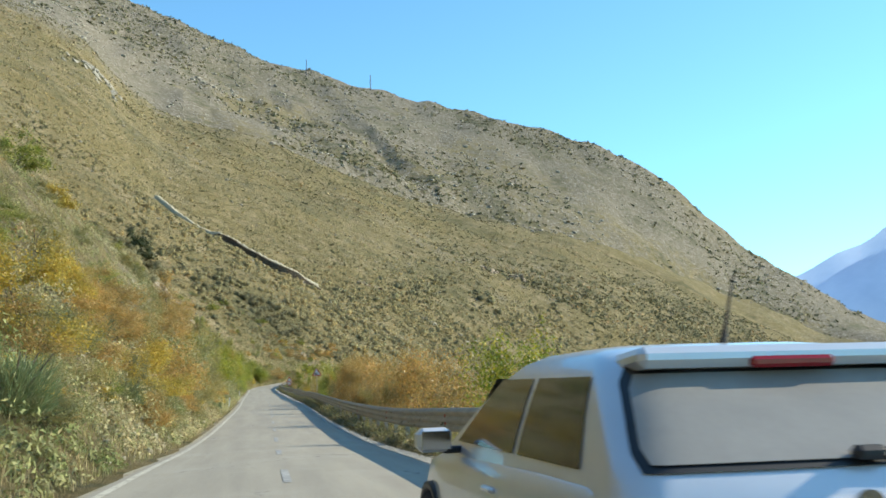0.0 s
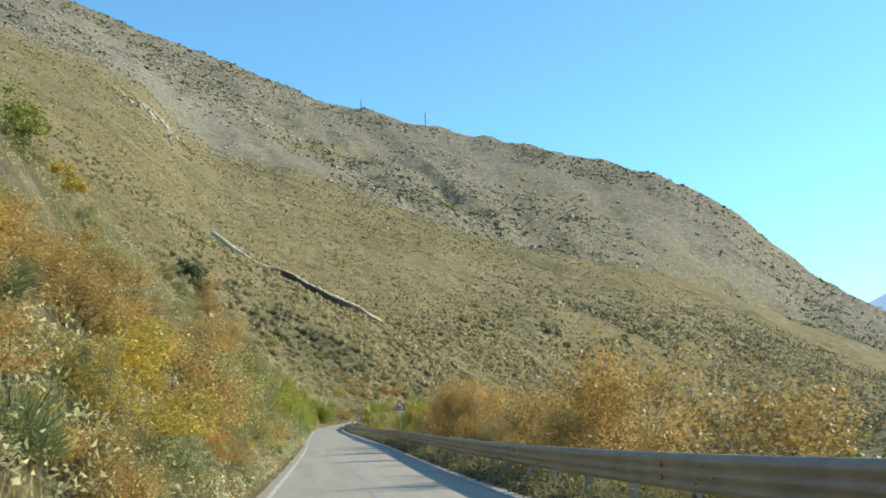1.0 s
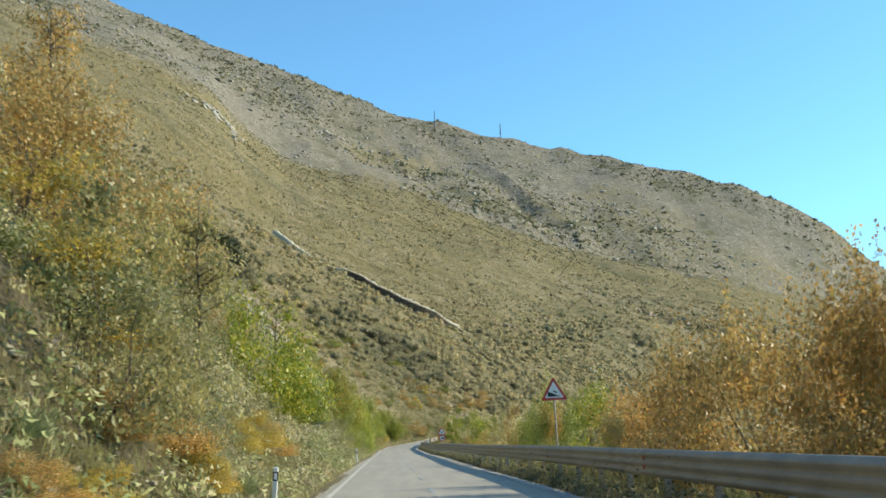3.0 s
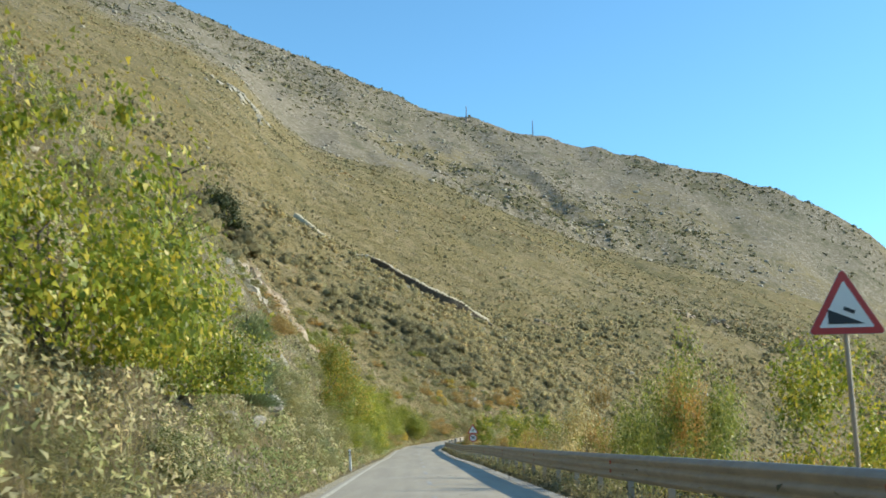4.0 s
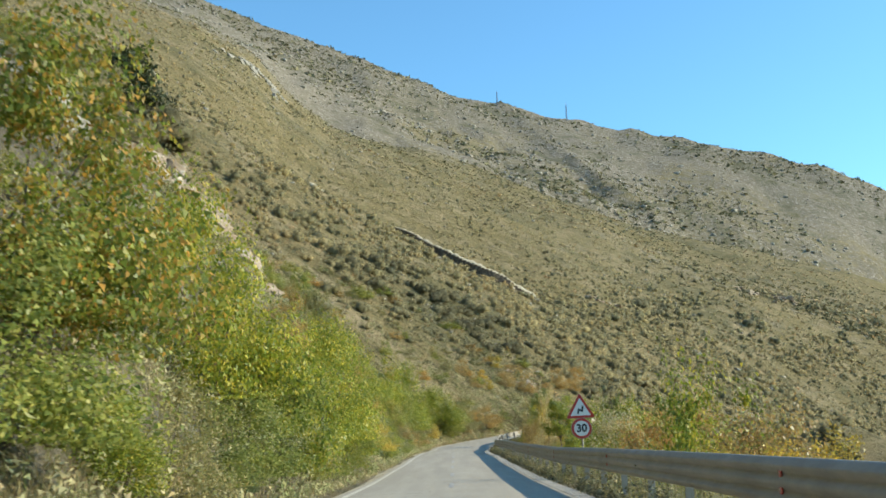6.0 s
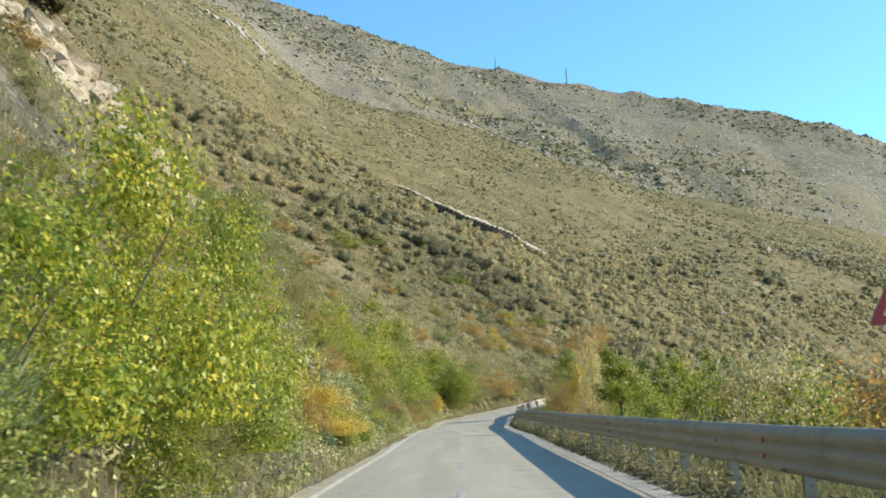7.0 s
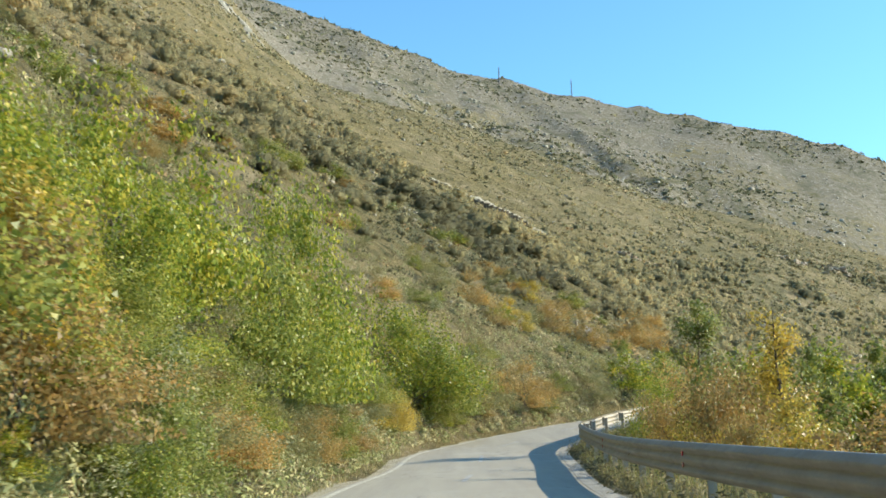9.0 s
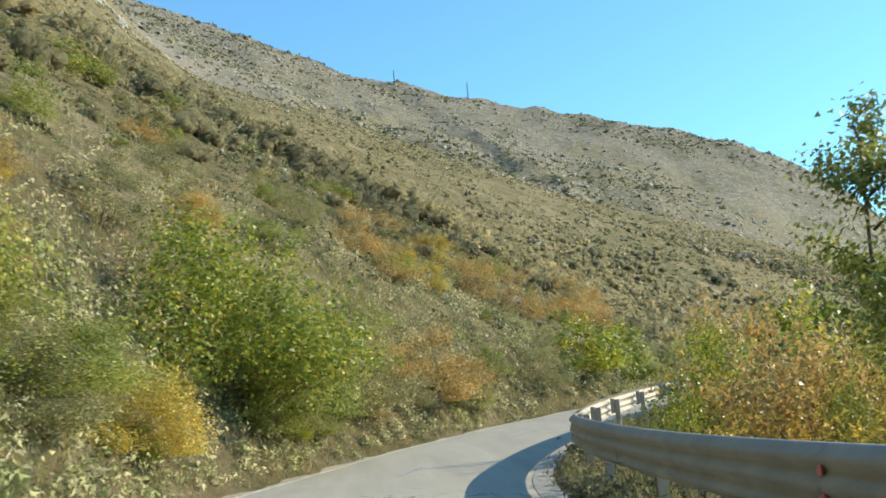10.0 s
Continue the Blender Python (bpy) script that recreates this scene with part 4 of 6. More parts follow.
car = tagged(new("hatchback_car"), "silver hatchback car with dusty rear window standing in its lane", "car")
part("body", lower_body(), car)
part("roof", cabin_shell(), car)
part("rear_surround", rear_pane(1.0, 1.37, TRIM, "rear_surround", 0.05), car, "black window surround")
pane = part("rear_window", rear_pane(1.026, 1.34, DUSTY, "rear_window", 0.075), car, "dusty grey rear window")
pane.location.y = -0.006
for sign in (-1, 1):
    part("rear_side_window", side_pane(sign, 0.52, 1.42, 0.18, 0.02, "rear_side_window"), car, "dark side window")
    part("front_side_window", side_pane(sign, 1.50, 2.72, 0.02, -0.62, "front_side_window"), car, "dark side window")
    part("tail_lamp", box("tail_lamp", (0.22, 0.10, 0.17), LAMP_RED, edge=0.03), car, "red tail lamp", pose(sign * 0.66, 0.06, 0.80, 0, 0, -sign * 22))
    mirror = part("wing_mirror", box("wing_mirror", (0.20, 0.12, 0.14), PAINT, edge=0.035), car, "silver mirror housing", pose(sign * 0.98, 2.62, 1.0, 0, 0, -sign * 8))
    part("mirror_glass", box("mirror_glass", (0.165, 0.008, 0.105), CHROME, edge=0.002), mirror, at=pose(0, -0.062, 0))
    part("mirror_arm", box("mirror_arm", (0.12, 0.06, 0.04), TRIM, edge=0.01), mirror, at=pose(-sign * 0.11, 0.0, -0.06))
    part("door_handle", box("door_handle", (0.03, 0.19, 0.03), PAINT, edge=0.01), car, at=pose(sign * 0.885, 1.72, 0.80))
    part("side_strip", box("side_strip", (0.02, 2.3, 0.05), TRIM, edge=0.008), car, at=pose(sign * 0.882, 1.95, 0.52))
    for y in (0.78, 3.36):
        wheel(car, sign * 0.80, y)
        arch = [[(sign * (0.80 + o), y + r * math.cos(radians(k * 15)), 0.32 + r * math.sin(radians(k * 15))) for k in range(-1, 14)] for r, o in ((0.39, 0.0), (0.375, 0.092), (0.335, 0.09), (0.33, 0.0))]
        v, q = loft(arch, False)
        part("wheel_arch", quick_mesh("wheel_arch", v, q, TRIM, True), car)
part("spoiler", box("spoiler", (1.2, 0.34, 0.085), PAINT, edge=0.03), car, at=pose(0, 0.60, 1.388, -5, 0, 0))
part("brake_lamp", box("brake_lamp", (0.34, 0.03, 0.045), LAMP_RED, edge=0.014), car, "dark red high brake lamp", pose(0, 0.428, 1.375))
part("wiper_foot", box("wiper_foot", (0.12, 0.07, 0.05), TRIM, edge=0.018), car, "black wiper foot", pose(0.06, 0.07, 1.045))
part("wiper", box("wiper", (0.46, 0.025, 0.022), TRIM, edge=0.007), car, "black rear wiper", pose(0.33, 0.075, 1.06, 0, -3, 0))
part("bumper", box("bumper", (1.62, 0.22, 0.24), PAINT, edge=0.07), car, "silver rear bumper", pose(0, 0.02, 0.42))
part("emblem", prism("emblem", disc(0.058), 0.012, CHROME), car, "round chrome emblem", pose(0, -0.012, 0.868))
part("number_plate", box("number_plate", (0.52, 0.012, 0.11), SIGN_WHITE, edge=0.004), car, "plain white plate", pose(0, -0.012, 0.63))
v, q = tube_arrays([(0, 1.0, 1.455), (0, 0.96, 1.55), (0, 0.86, 1.76)], [0.018, 0.008, 0.004], 8)
part("aerial", quick_mesh("aerial", v, q, TRIM, True), car, "short black roof aerial")
v, q = loft([[(x, float(np.interp(z, CABIN[:, 0], CABIN[:, 2])) + 0.012 - 0.10 * abs(x) ** 4, z) for x in (-0.7, -0.5, -0.25, 0, 0.25, 0.5, 0.7)] for z in (0.96, 1.08, 1.2, 1.34)], False)
part("windscreen", quick_mesh("windscreen", v, q, GLASS, True), car, "dark windscreen")
car.matrix_world = pose(1.97, 3.15, -0.04, 0, 0, 1) @ Matrix.Diagonal((1, 1, 0.955, 1))

# ---- plants ----
BARK = stone_material("bark", ((0.07, 0.055, 0.04), (0.15, 0.12, 0.09), (0.24, 0.20, 0.16)), 6.0)
LEAVES = {
    "green": leaf_material("green_leaves", [(0.14, 0.175, 0.038), (0.235, 0.285, 0.064), (0.36, 0.385, 0.10), (0.50, 0.47, 0.15)]),
    "lime": leaf_material("yellow_green_leaves", [(0.13, 0.19, 0.030), (0.24, 0.31, 0.046), (0.38, 0.41, 0.060), (0.64, 0.53, 0.095)]),
    "gold": leaf_material("golden_leaves", [(0.33, 0.27, 0.065), (0.60, 0.42, 0.085), (0.74, 0.55, 0.11), (0.40, 0.36, 0.09)]),
    "orange": leaf_material("orange_leaves", [(0.28, 0.22, 0.085), (0.50, 0.31, 0.115), (0.64, 0.42, 0.16), (0.36, 0.33, 0.13)]),
    "dull": leaf_material("grey_olive_leaves", [(0.18, 0.185, 0.085), (0.31, 0.295, 0.135), (0.43, 0.38, 0.19), (0.27, 0.29, 0.11)]),
    "pale": leaf_material("seeding_creeper_leaves", [(0.095, 0.135, 0.038), (0.20, 0.235, 0.075), (0.42, 0.42, 0.20), (0.76, 0.73, 0.53)]),
    "cream": leaf_material("cream_seed_heads", [(0.30, 0.25, 0.09), (0.55, 0.44, 0.20), (0.74, 0.64, 0.38), (0.80, 0.74, 0.52)]),
    "mixed": leaf_material("turning_leaves", [(0.12, 0.17, 0.032), (0.20, 0.26, 0.048), (0.30, 0.31, 0.06), (0.56, 0.31, 0.075)]),
    "oak": leaf_material("dark_oak_leaves", [(0.040, 0.057, 0.018), (0.072, 0.091, 0.030), (0.112, 0.129, 0.045)], 0.2),
}
BROOM = leaf_material("broom_stems", [(0.15, 0.21, 0.10), (0.23, 0.295, 0.15), (0.33, 0.36, 0.19)], 0.25)
STRAW = leaf_material("dry_grass", [(0.22, 0.22, 0.10), (0.38, 0.33, 0.19), (0.52, 0.45, 0.29), (0.24, 0.27, 0.10)], 0.3, 0.8)
MEADOW = leaf_material("roadside_grass", [(0.17, 0.21, 0.07), (0.30, 0.30, 0.14), (0.44, 0.38, 0.22), (0.24, 0.28, 0.09)], 0.35, 0.8)


def unit(v):
    return v / (np.linalg.norm(v, axis=-1, keepdims=True) + 1e-9)


ICO = bmesh.new()
bmesh.ops.create_icosphere(ICO, subdivisions=1, radius=1.0)
ICO_V = np.array([v.co for v in ICO.verts])
ICO_F = np.array([[v.index for v in f.verts] for f in ICO.faces])
ICO.free()


def leaf_quads(places, out, length, rng, droop=0.0):
    """Small folded diamonds at places, facing roughly along out."""
    n = len(places)
    normal = unit(out * 1.2 + rng.normal(0, 0.6, (n, 3)) + (0, 0, 0.35))
    along = unit(np.cross(normal, rng.normal(0, 1, (n, 3))) - (0, 0, droop))
    across = np.cross(normal, along)
    size = length * rng.uniform(0.6, 1.3, (n, 1))
    v = np.stack([places - along * size * 0.55 - across * size * 0.12, places + along * size * 0.1 + across * size * 0.48, places + along * size * 0.6 - across * size * 0.36], 1)
    return v.reshape(-1, 3), np.arange(3 * n).reshape(n, 3)


def shrub_meshes(kind, seed, height, width, count, leaf, blobs=16, trunk=0.032, low=0.06, hollow=0.35):
    """Stems and foliage of a shrub that stands at the origin."""
    rng = np.random.default_rng(seed)
    stems, centres, radii = [], [], []
    for k in range(blobs):
        a, up = rng.uniform(0, 2 * math.pi), rng.uniform(low, 0.9) if k % 3 else rng.uniform(0.06, 0.22)
        reach = width * 0.5 * (1 - 0.6 * max(0, up - 0.25) / 0.75) * (rng.uniform(0.25, 1.0) ** 0.6 if k % 3 else rng.uniform(0.55, 1.0))
        c = np.array([math.cos(a) * reach, math.sin(a) * reach, height * up])
        r = width * rng.uniform(0.13, 0.24) * (1.15 - 0.4 * up)
        centres.append(c)
        radii.append(r)
        bend = c * (0.35, 0.35, 0.55) + rng.normal(0, 0.06 * width, 3)
        stems.append(([(0.04 * math.cos(a), 0.04 * math.sin(a), -0.15), tuple(bend * 0.8), tuple(c * 0.75), tuple(c * 0.95)], [trunk, trunk * 0.62, trunk * 0.3, trunk * 0.1]))
    centres, radii = np.array(centres), np.array(radii)
    pick = rng.choice(blobs, count, p=radii**2 / np.sum(radii**2))
    way = unit(rng.normal(0, 1, (count, 3)) * (1, 1, 0.85))
    spread = (hollow + (1 - hollow) * rng.uniform(0, 1, (count, 1)) ** 0.5) * rng.choice([1.0, 1.0, 1.0, 1.28], (count, 1))
    places = centres[pick] + way * radii[pick, None] * spread
    shoots = 34
    sprout = rng.choice(blobs, shoots)
    shoot_way = unit(unit(centres[sprout] - (0, 0, 0.25 * height)) + rng.normal(0, 0.35, (shoots, 3)) + (0, 0, 0.55))
    on = np.flatnonzero(rng.uniform(0, 1, count) < 0.08)
    which = rng.integers(0, shoots, len(on))
    reach_ = rng.uniform(0.5, 1.0, shoots)[which] * width * 0.19 * rng.uniform(0, 1, len(on))
    places[on] = centres[sprout[which]] + shoot_way[which] * (radii[sprout[which]] * 0.7 + reach_)[:, None] + rng.normal(0, 0.022 * width, (len(on), 3))
    places[:, 2] = np.maximum(places[:, 2], 0.02)
    v, q = leaf_quads(places, way, leaf, rng, 0.25)
    # leaves deep inside, so that no light falls through the middle
    inside = unit(rng.normal(0, 1, (blobs * 64, 3)))
    core = np.repeat(centres, 64, 0) * 0.92 + inside * np.repeat(radii, 64)[:, None] * rng.uniform(0.1, 0.7, (blobs * 64, 1))
    core[:, 2] = np.maximum(core[:, 2], 0.1)
    cv, cq = leaf_quads(core, inside, min(leaf * 1.15, 0.13), rng, 0.2)
    v, q = np.vstack([v, cv]), np.vstack([q, cq + len(v)])
    return tubes("stems", stems[::4], BARK, 4), quick_mesh("foliage", v, q, LEAVES[kind])


def broom_mesh(seed, height, width, count):
    """A fuzzy dome of thin upright twigs."""
    rng = np.random.default_rng(seed)
    d = unit(rng.normal(0, 1, (count, 3)) * (1, 1, 0.9))
    d[:, 2] = np.abs(d[:, 2])
    lump = 0.72 + 0.28 * np.sin(d[:, :1] * 4 + seed) * np.cos(d[:, 1:2] * 5 + 2 * seed)
    foot = d * rng.uniform(0.15, 0.8, (count, 1)) * lump * (width * 0.5, width * 0.5, height * 0.8)
    way = unit(d * (0.8, 0.8, 0.5) + (0, 0, 0.75) + rng.normal(0, 0.28, (count, 3)))
    tip = foot + way * rng.uniform(0.16, 0.42, (count, 1)) * lump
    side = unit(np.cross(way, rng.normal(0, 1, (count, 3)))) * 0.0085
    v = np.stack([foot - side, foot + side, tip + side * 0.3, tip - side * 0.3], 1).reshape(-1, 3)
    return quick_mesh("twig_mass", v, np.arange(4 * count).reshape(-1, 4), BROOM)


WORDS = {
    "green": ("green_shrub", "dense green leafy shrub on the roadside bank", "shrub", "green shrubs"),
    "lime": ("yellow_green_shrub", "leafy shrub turning from green to yellow on the roadside", "shrub", "yellow-green shrubs"),
    "gold": ("golden_shrub", "golden yellow autumn shrub beside the road", "shrub", "golden shrubs"),
    "orange": ("orange_shrub", "orange-brown autumn shrub with dry leaves", "shrub", "orange shrubs"),
    "dull": ("grey_olive_shrub", "thin grey-olive shrub on the dry bank", "shrub", "grey-olive shrubs"),
    "pale": ("creeper_shrub", "green shrub overgrown with pale seeding creeper", "shrub", "creeper shrubs"),
    "cream": ("seeding_shrub", "cream-coloured shrub covered in fluffy seed heads", "shrub", "seeding shrubs"),
    "mixed": ("turning_tree", "small tree with green and orange leaves", "tree", "turning trees"),
    "oak": ("oak_tree", "small dark evergreen oak on the slope", "tree", "oaks"),
    "broom": ("broom_bush", "grey-green broom bush with thin upright twigs", "bush", "broom bushes"),
}
made = {}


def plant(kind, x, y, width, height, seed, fine=1):
    """Sets a plant on the ground; the first of each sort is built, the others are copies of it."""
    sort = (kind, fine, seed % (1, 3, 2)[2 - fine])
    side, _ = beside(x, y)
    room = HALF + (0.6 if side[0] < 0 else 1.5) + 0.22 * width
    if abs(side[0]) < room:
        k = int(np.argmin(np.hypot(LINE[:, 0] - x, LINE[:, 1] - y)))
        push = math.copysign(room - abs(side[0]), side[0])
        x, y = x + float(RIGHT[k, 0]) * push, y + float(RIGHT[k, 1]) * push
    z = float(lie(x, y)[0]) - 0.05
    rng = random.Random(seed * 7 + 1)
    scale = Matrix.Diagonal((width / 3.0, width / 3.0, height / 3.0, 1))
    m = pose(x, y, z, rng.uniform(-4, 4), rng.uniform(-4, 4), rng.uniform(0, 360)) @ scale
    if sort in made:
        return copy_thing(made[sort], m)
    name, label, category, group = WORDS[kind]
    root = tagged(new(name), label, category, group)
    number = sum(ord(c) for c in kind) * 10 + sort[2]
    if kind == "broom":
        part("twig_mass", broom_mesh(number, 3.0, 3.0, 7000 if fine else 3000), root)
        legs = [([(0, 0, -0.15), (0.25 * math.cos(t), 0.25 * math.sin(t), 0.5), (0.8 * math.cos(t), 0.8 * math.sin(t), 1.5)], [0.05, 0.03, 0.012]) for t in (0.3, 1.4, 2.6, 3.7, 4.9, 5.8)]
        part("branchwork", tubes("branchwork", legs, BARK, 4), root, "dark thin stems")
    else:
        count, leaf = {2: (14000, 0.06), 1: (6400, 0.074), 0: (1900, 0.13)}[fine]
        if kind == "dull":
            count, leaf = int(count * 0.95), leaf * 0.8
        if kind == "oak":
            count, leaf = 4500, 0.14
        stems, foliage = shrub_meshes(kind, number, 3.0, 3.0, count, leaf, 38)
        part("branchwork" if kind not in ("mixed", "oak") else "trunk", stems, root, "dark thin stems")
        part("foliage" if kind not in ("mixed", "oak") else "crown", foliage, root)
    root.matrix_basis = m
    made[sort] = root
    return root


# shrubs along the bank: kind, x, y, width, height
BANK = [("broom", -3.9, 17.2, 1.9, 1.9), ("gold", -5.0, 23, 2.2, 2.2), ("orange", -5.8, 42, 2.0, 1.6), ("orange", -5.6, 60, 2.6, 2.8), ("pale", -4.9, 53.5, 2.4, 2.2)]
BANK += [("dull", -3.8, 18.6, 1.6, 1.3), ("dull", -3.8, 58.7, 2.2, 2.6), ("gold", -4.2, 37.5, 2.4, 1.9), ("orange", -6.3, 69.3, 3.3, 3.0), ("orange", -4.3, 46, 2.6, 2.9)]
BANK += [("broom", -4.0, 31.4, 1.6, 1.5), ("orange", -5.6, 36, 2.0, 1.7), ("green", -8.6, 56.1, 1.8, 1.4), ("green", -4.9, 55.5, 2.3, 2.1), ("pale", -4.4, 63.6, 2.6, 3.3)]
BANK += [("orange", -8.0, 93, 3.6, 3.6), ("dull", -4.1, 76, 2.4, 3.5), ("lime", -4.8, 98, 2.8, 4.6), ("lime", -4.7, 104.5, 2.4, 3.4), ("broom", -3.9, 59.5, 1.6, 1.7)]
BANK += [("gold", -4.0, 68, 1.4, 1.7), ("orange", -6.9, 81, 2.8, 3.2), ("orange", -7.6, 84, 2.6, 3.2), ("dull", -5.6, 87.5, 2.6, 4.2), ("dull", -4.2, 78, 2.2, 2.0)]
BANK += [("broom", -5.6, 77.9, 1.9, 1.6), ("mixed", -5.5, 144.6, 3.3, 4.6), ("broom", -5.7, 120.6, 2.1, 1.9), ("broom", -5.9, 116.5, 2.4, 1.7), ("dull", -4.4, 121, 1.7, 1.6)]
BANK += [("dull", -4.3, 130, 1.9, 1.8), ("green", -4.4, 171.6, 2.0, 2.3), ("broom", -7.7, 130.2, 3.2, 2.4), ("broom", -5.9, 124, 2.0, 1.6), ("orange", -9.2, 145.8, 2.2, 1.8)]
BANK += [("orange", -10.4, 160.7, 2.4, 2.3), ("dull", -4.9, 123, 1.5, 1.3), ("lime", -5.2, 153.4, 2.9, 4.7), ("broom", -4.6, 163.3, 1.8, 1.9), ("lime", -4.6, 168, 2.4, 2.8)]
BANK += [("orange", -7.5, 177.5, 2.2, 2.5), ("green", -13.2, 217, 2.6, 3.2), ("dull", -5.2, 189.4, 1.4, 1.2), ("gold", -5.6, 209, 2.4, 2.8), ("orange", -4.4, 182.4, 1.3, 1.6)]
BANK += [("green", -4.7, 158.5, 2.0, 1.8), ("lime", -7.7, 185.3, 2.2, 2.6), ("lime", -4.8, 175.4, 2.0, 2.8), ("dull", -9.3, 205.9, 3.2, 4.2), ("lime", -7.0, 209.3, 3.0, 3.2)]
BANK += [("green", -5.3, 223.3, 2.9, 3.8), ("gold", -4.3, 183.5, 1.5, 1.6), ("dull", -5.2, 182, 1.6, 1.4), ("dull", -7.9, 195.4, 3.2, 4.2), ("gold", -4.6, 186.6, 1.9, 2.0)]
BANK += [("green", -7.2, 207, 2.4, 3.0), ("lime", -7.0, 219.7, 2.8, 3.4), ("broom", -4.3, 201.2, 2.0, 2.9), ("broom", -4.7, 197.6, 1.9, 2.2), ("dull", -4.4, 192.2, 0.9, 0.7)]
BANK += [("gold", -6.4, 213.7, 2.0, 2.6), ("orange", -4.9, 208.7, 2.0, 2.2), ("green", -5.6, 213.6, 2.0, 2.5), ("green", -5.3, 218.2, 2.2, 3.0), ("lime", -5.0, 227, 2.7, 4.0)]
BANK += [("lime", -2.6, 243.6, 4.0, 2.8), ("gold", -2.9, 237.4, 2.1, 2.4), ("green", -0.6, 247, 2.6, 3.2), ("dull", -4.6, 217.2, 1.7, 1.5), ("green", -4.2, 235.2, 2.5, 2.2)]
BANK += [("lime", -2.4, 245.4, 3.4, 3.7), ("green", -1.8, 244.7, 2.4, 2.3), ("dull", 0.8, 249.2, 2.9, 3.3), ("orange", 3.0, 254.3, 2.4, 2.5), ("dull", 5.2, 256, 2.2, 2.0)]
BANK += [("lime", -4.5, 164.6, 2.2, 2.4), ("lime", -4.2, 172.6, 2.2, 2.4), ("green", -5.4, 161, 2.0, 1.8), ("lime", -5.6, 171, 2.4, 2.5), ("orange", -5.2, 179, 2.2, 2.2), ("gold", -4.3, 188.5, 2.4, 2.2)]
BANK += [("dull", -4.0, 205.5, 2.0, 1.8), ("green", -3.9, 211, 1.8, 1.7), ("dull", -3.8, 221.5, 2.0, 1.7), ("lime", -5.9, 230.5, 2.6, 2.3), ("green", -3.9, 226, 2.0, 1.8), ("orange", -6.2, 236, 2.6, 2.6)]
BANK += [("green", -3.9, 148, 2.0, 1.9), ("green", -4.0, 151, 2.2, 2.1), ("lime", -3.9, 155, 2.0, 2.3), ("green", -3.8, 158.2, 1.6, 1.7), ("dull", -3.8, 145.5, 1.5, 1.5), ("green", -4.4, 141.5, 1.8, 1.8)]
BANK += [("lime", 10.0, 264.5, 2.9, 2.5), ("dull", -4.0, 234, 1.8, 1.2), ("green", 12.5, 268, 3.0, 2.6), ("dull", 8.0, 260, 2.4, 2.0)]
# behind the guard rail
RAILSIDE = [("orange", 6.9, 46.5, 3.0, 3.3), ("orange", 7.3, 51.5, 3.2, 3.2), ("gold", 8.0, 56, 3.0, 3.5), ("orange", 7.6, 60.5, 3.0, 3.5), ("orange", 7.4, 66, 2.8, 2.6), ("gold", 7.9, 71, 2.8, 2.6), ("orange", 7.6, 76.5, 3.0, 3.9), ("orange", 8.2, 81, 3.0, 4.3), ("orange", 7.4, 85.5, 2.8, 4.0)]
RAILSIDE += [("green", 6.6, 43.5, 1.8, 1.4), ("dull", 6.2, 63, 1.7, 1.5), ("broom", 6.0, 72, 1.5, 1.5), ("orange", 7.3, 90, 2.6, 3.8), ("dull", 8.4, 87.5, 2.4, 2.2), ("gold", 8.8, 90.5, 2.8, 4.0), ("gold", 7.2, 101.5, 2.4, 2.2), ("orange", 8.2, 107, 2.6, 2.3), ("orange", 6.6, 79, 1.8, 1.8), ("dull", 6.5, 87.5, 1.6, 1.4), ("orange", 8.6, 66.5, 2.8, 3.0), ("orange", 8.9, 53.5, 2.8, 3.2), ("dull", 6.3, 54, 1.8, 1.4), ("orange", 6.3, 49, 2.0, 1.9), ("orange", 8.0, 94, 2.6, 3.4), ("green", 6.8, 99, 2.0, 1.9), ("orange", 7.6, 97.5, 2.6, 3.0), ("lime", 7.5, 104, 2.4, 2.2), ("broom", 6.1, 83, 1.4, 1.3)]
RAILSIDE += [("green", 7.0, 114.8, 2.5, 4.9), ("green", 6.9, 118.4, 2.3, 3.9), ("green", 7.0, 112, 2.4, 5.6), ("orange", 7.2, 113, 1.0, 3.5), ("cream", 7.0, 131, 3.0, 3.2), ("cream", 8.4, 128, 2.8, 2.4), ("gold", 8.6, 134, 3.0, 2.4), ("green", 6.9, 146, 2.6, 2.2), ("gold", 6.6, 151, 2.2, 2.2), ("gold", 6.4, 157.6, 2.4, 2.5), ("orange", 7.7, 158.5, 2.8, 3.3)]
RAILSIDE += [("orange", 8.2, 168, 2.8, 3.4), ("lime", 8.0, 164, 2.8, 3.4), ("orange", 7.6, 172, 2.8, 3.6), ("lime", 7.2, 177, 2.6, 3.2), ("green", 8.6, 182, 2.8, 2.6), ("lime", 6.7, 190, 2.4, 2.0), ("lime", 7.0, 196, 2.2, 1.4), ("green", 7.3, 206.5, 2.7, 3.2), ("lime", 8.8, 210, 2.6, 3.3), ("green", 9.2, 204, 2.6, 2.8)]
RAILSIDE += [("cream", 6.7, 212.5, 1.2, 3.4), ("orange", 6.9, 217, 2.6, 2.6), ("gold", 6.9, 221.5, 2.4, 2.4), ("gold", 7.1, 225.0, 2.8, 3.3), ("orange", 7.4, 228.5, 3.0, 3.6), ("gold", 7.6, 232.2, 2.8, 3.3), ("orange", 7.5, 235.6, 2.8, 2.6), ("gold", 8.2, 238.4, 2.7, 2.6), ("orange", 9.6, 241.5, 2.6, 2.3), ("green", 10.4, 244, 2.4, 2.0)]
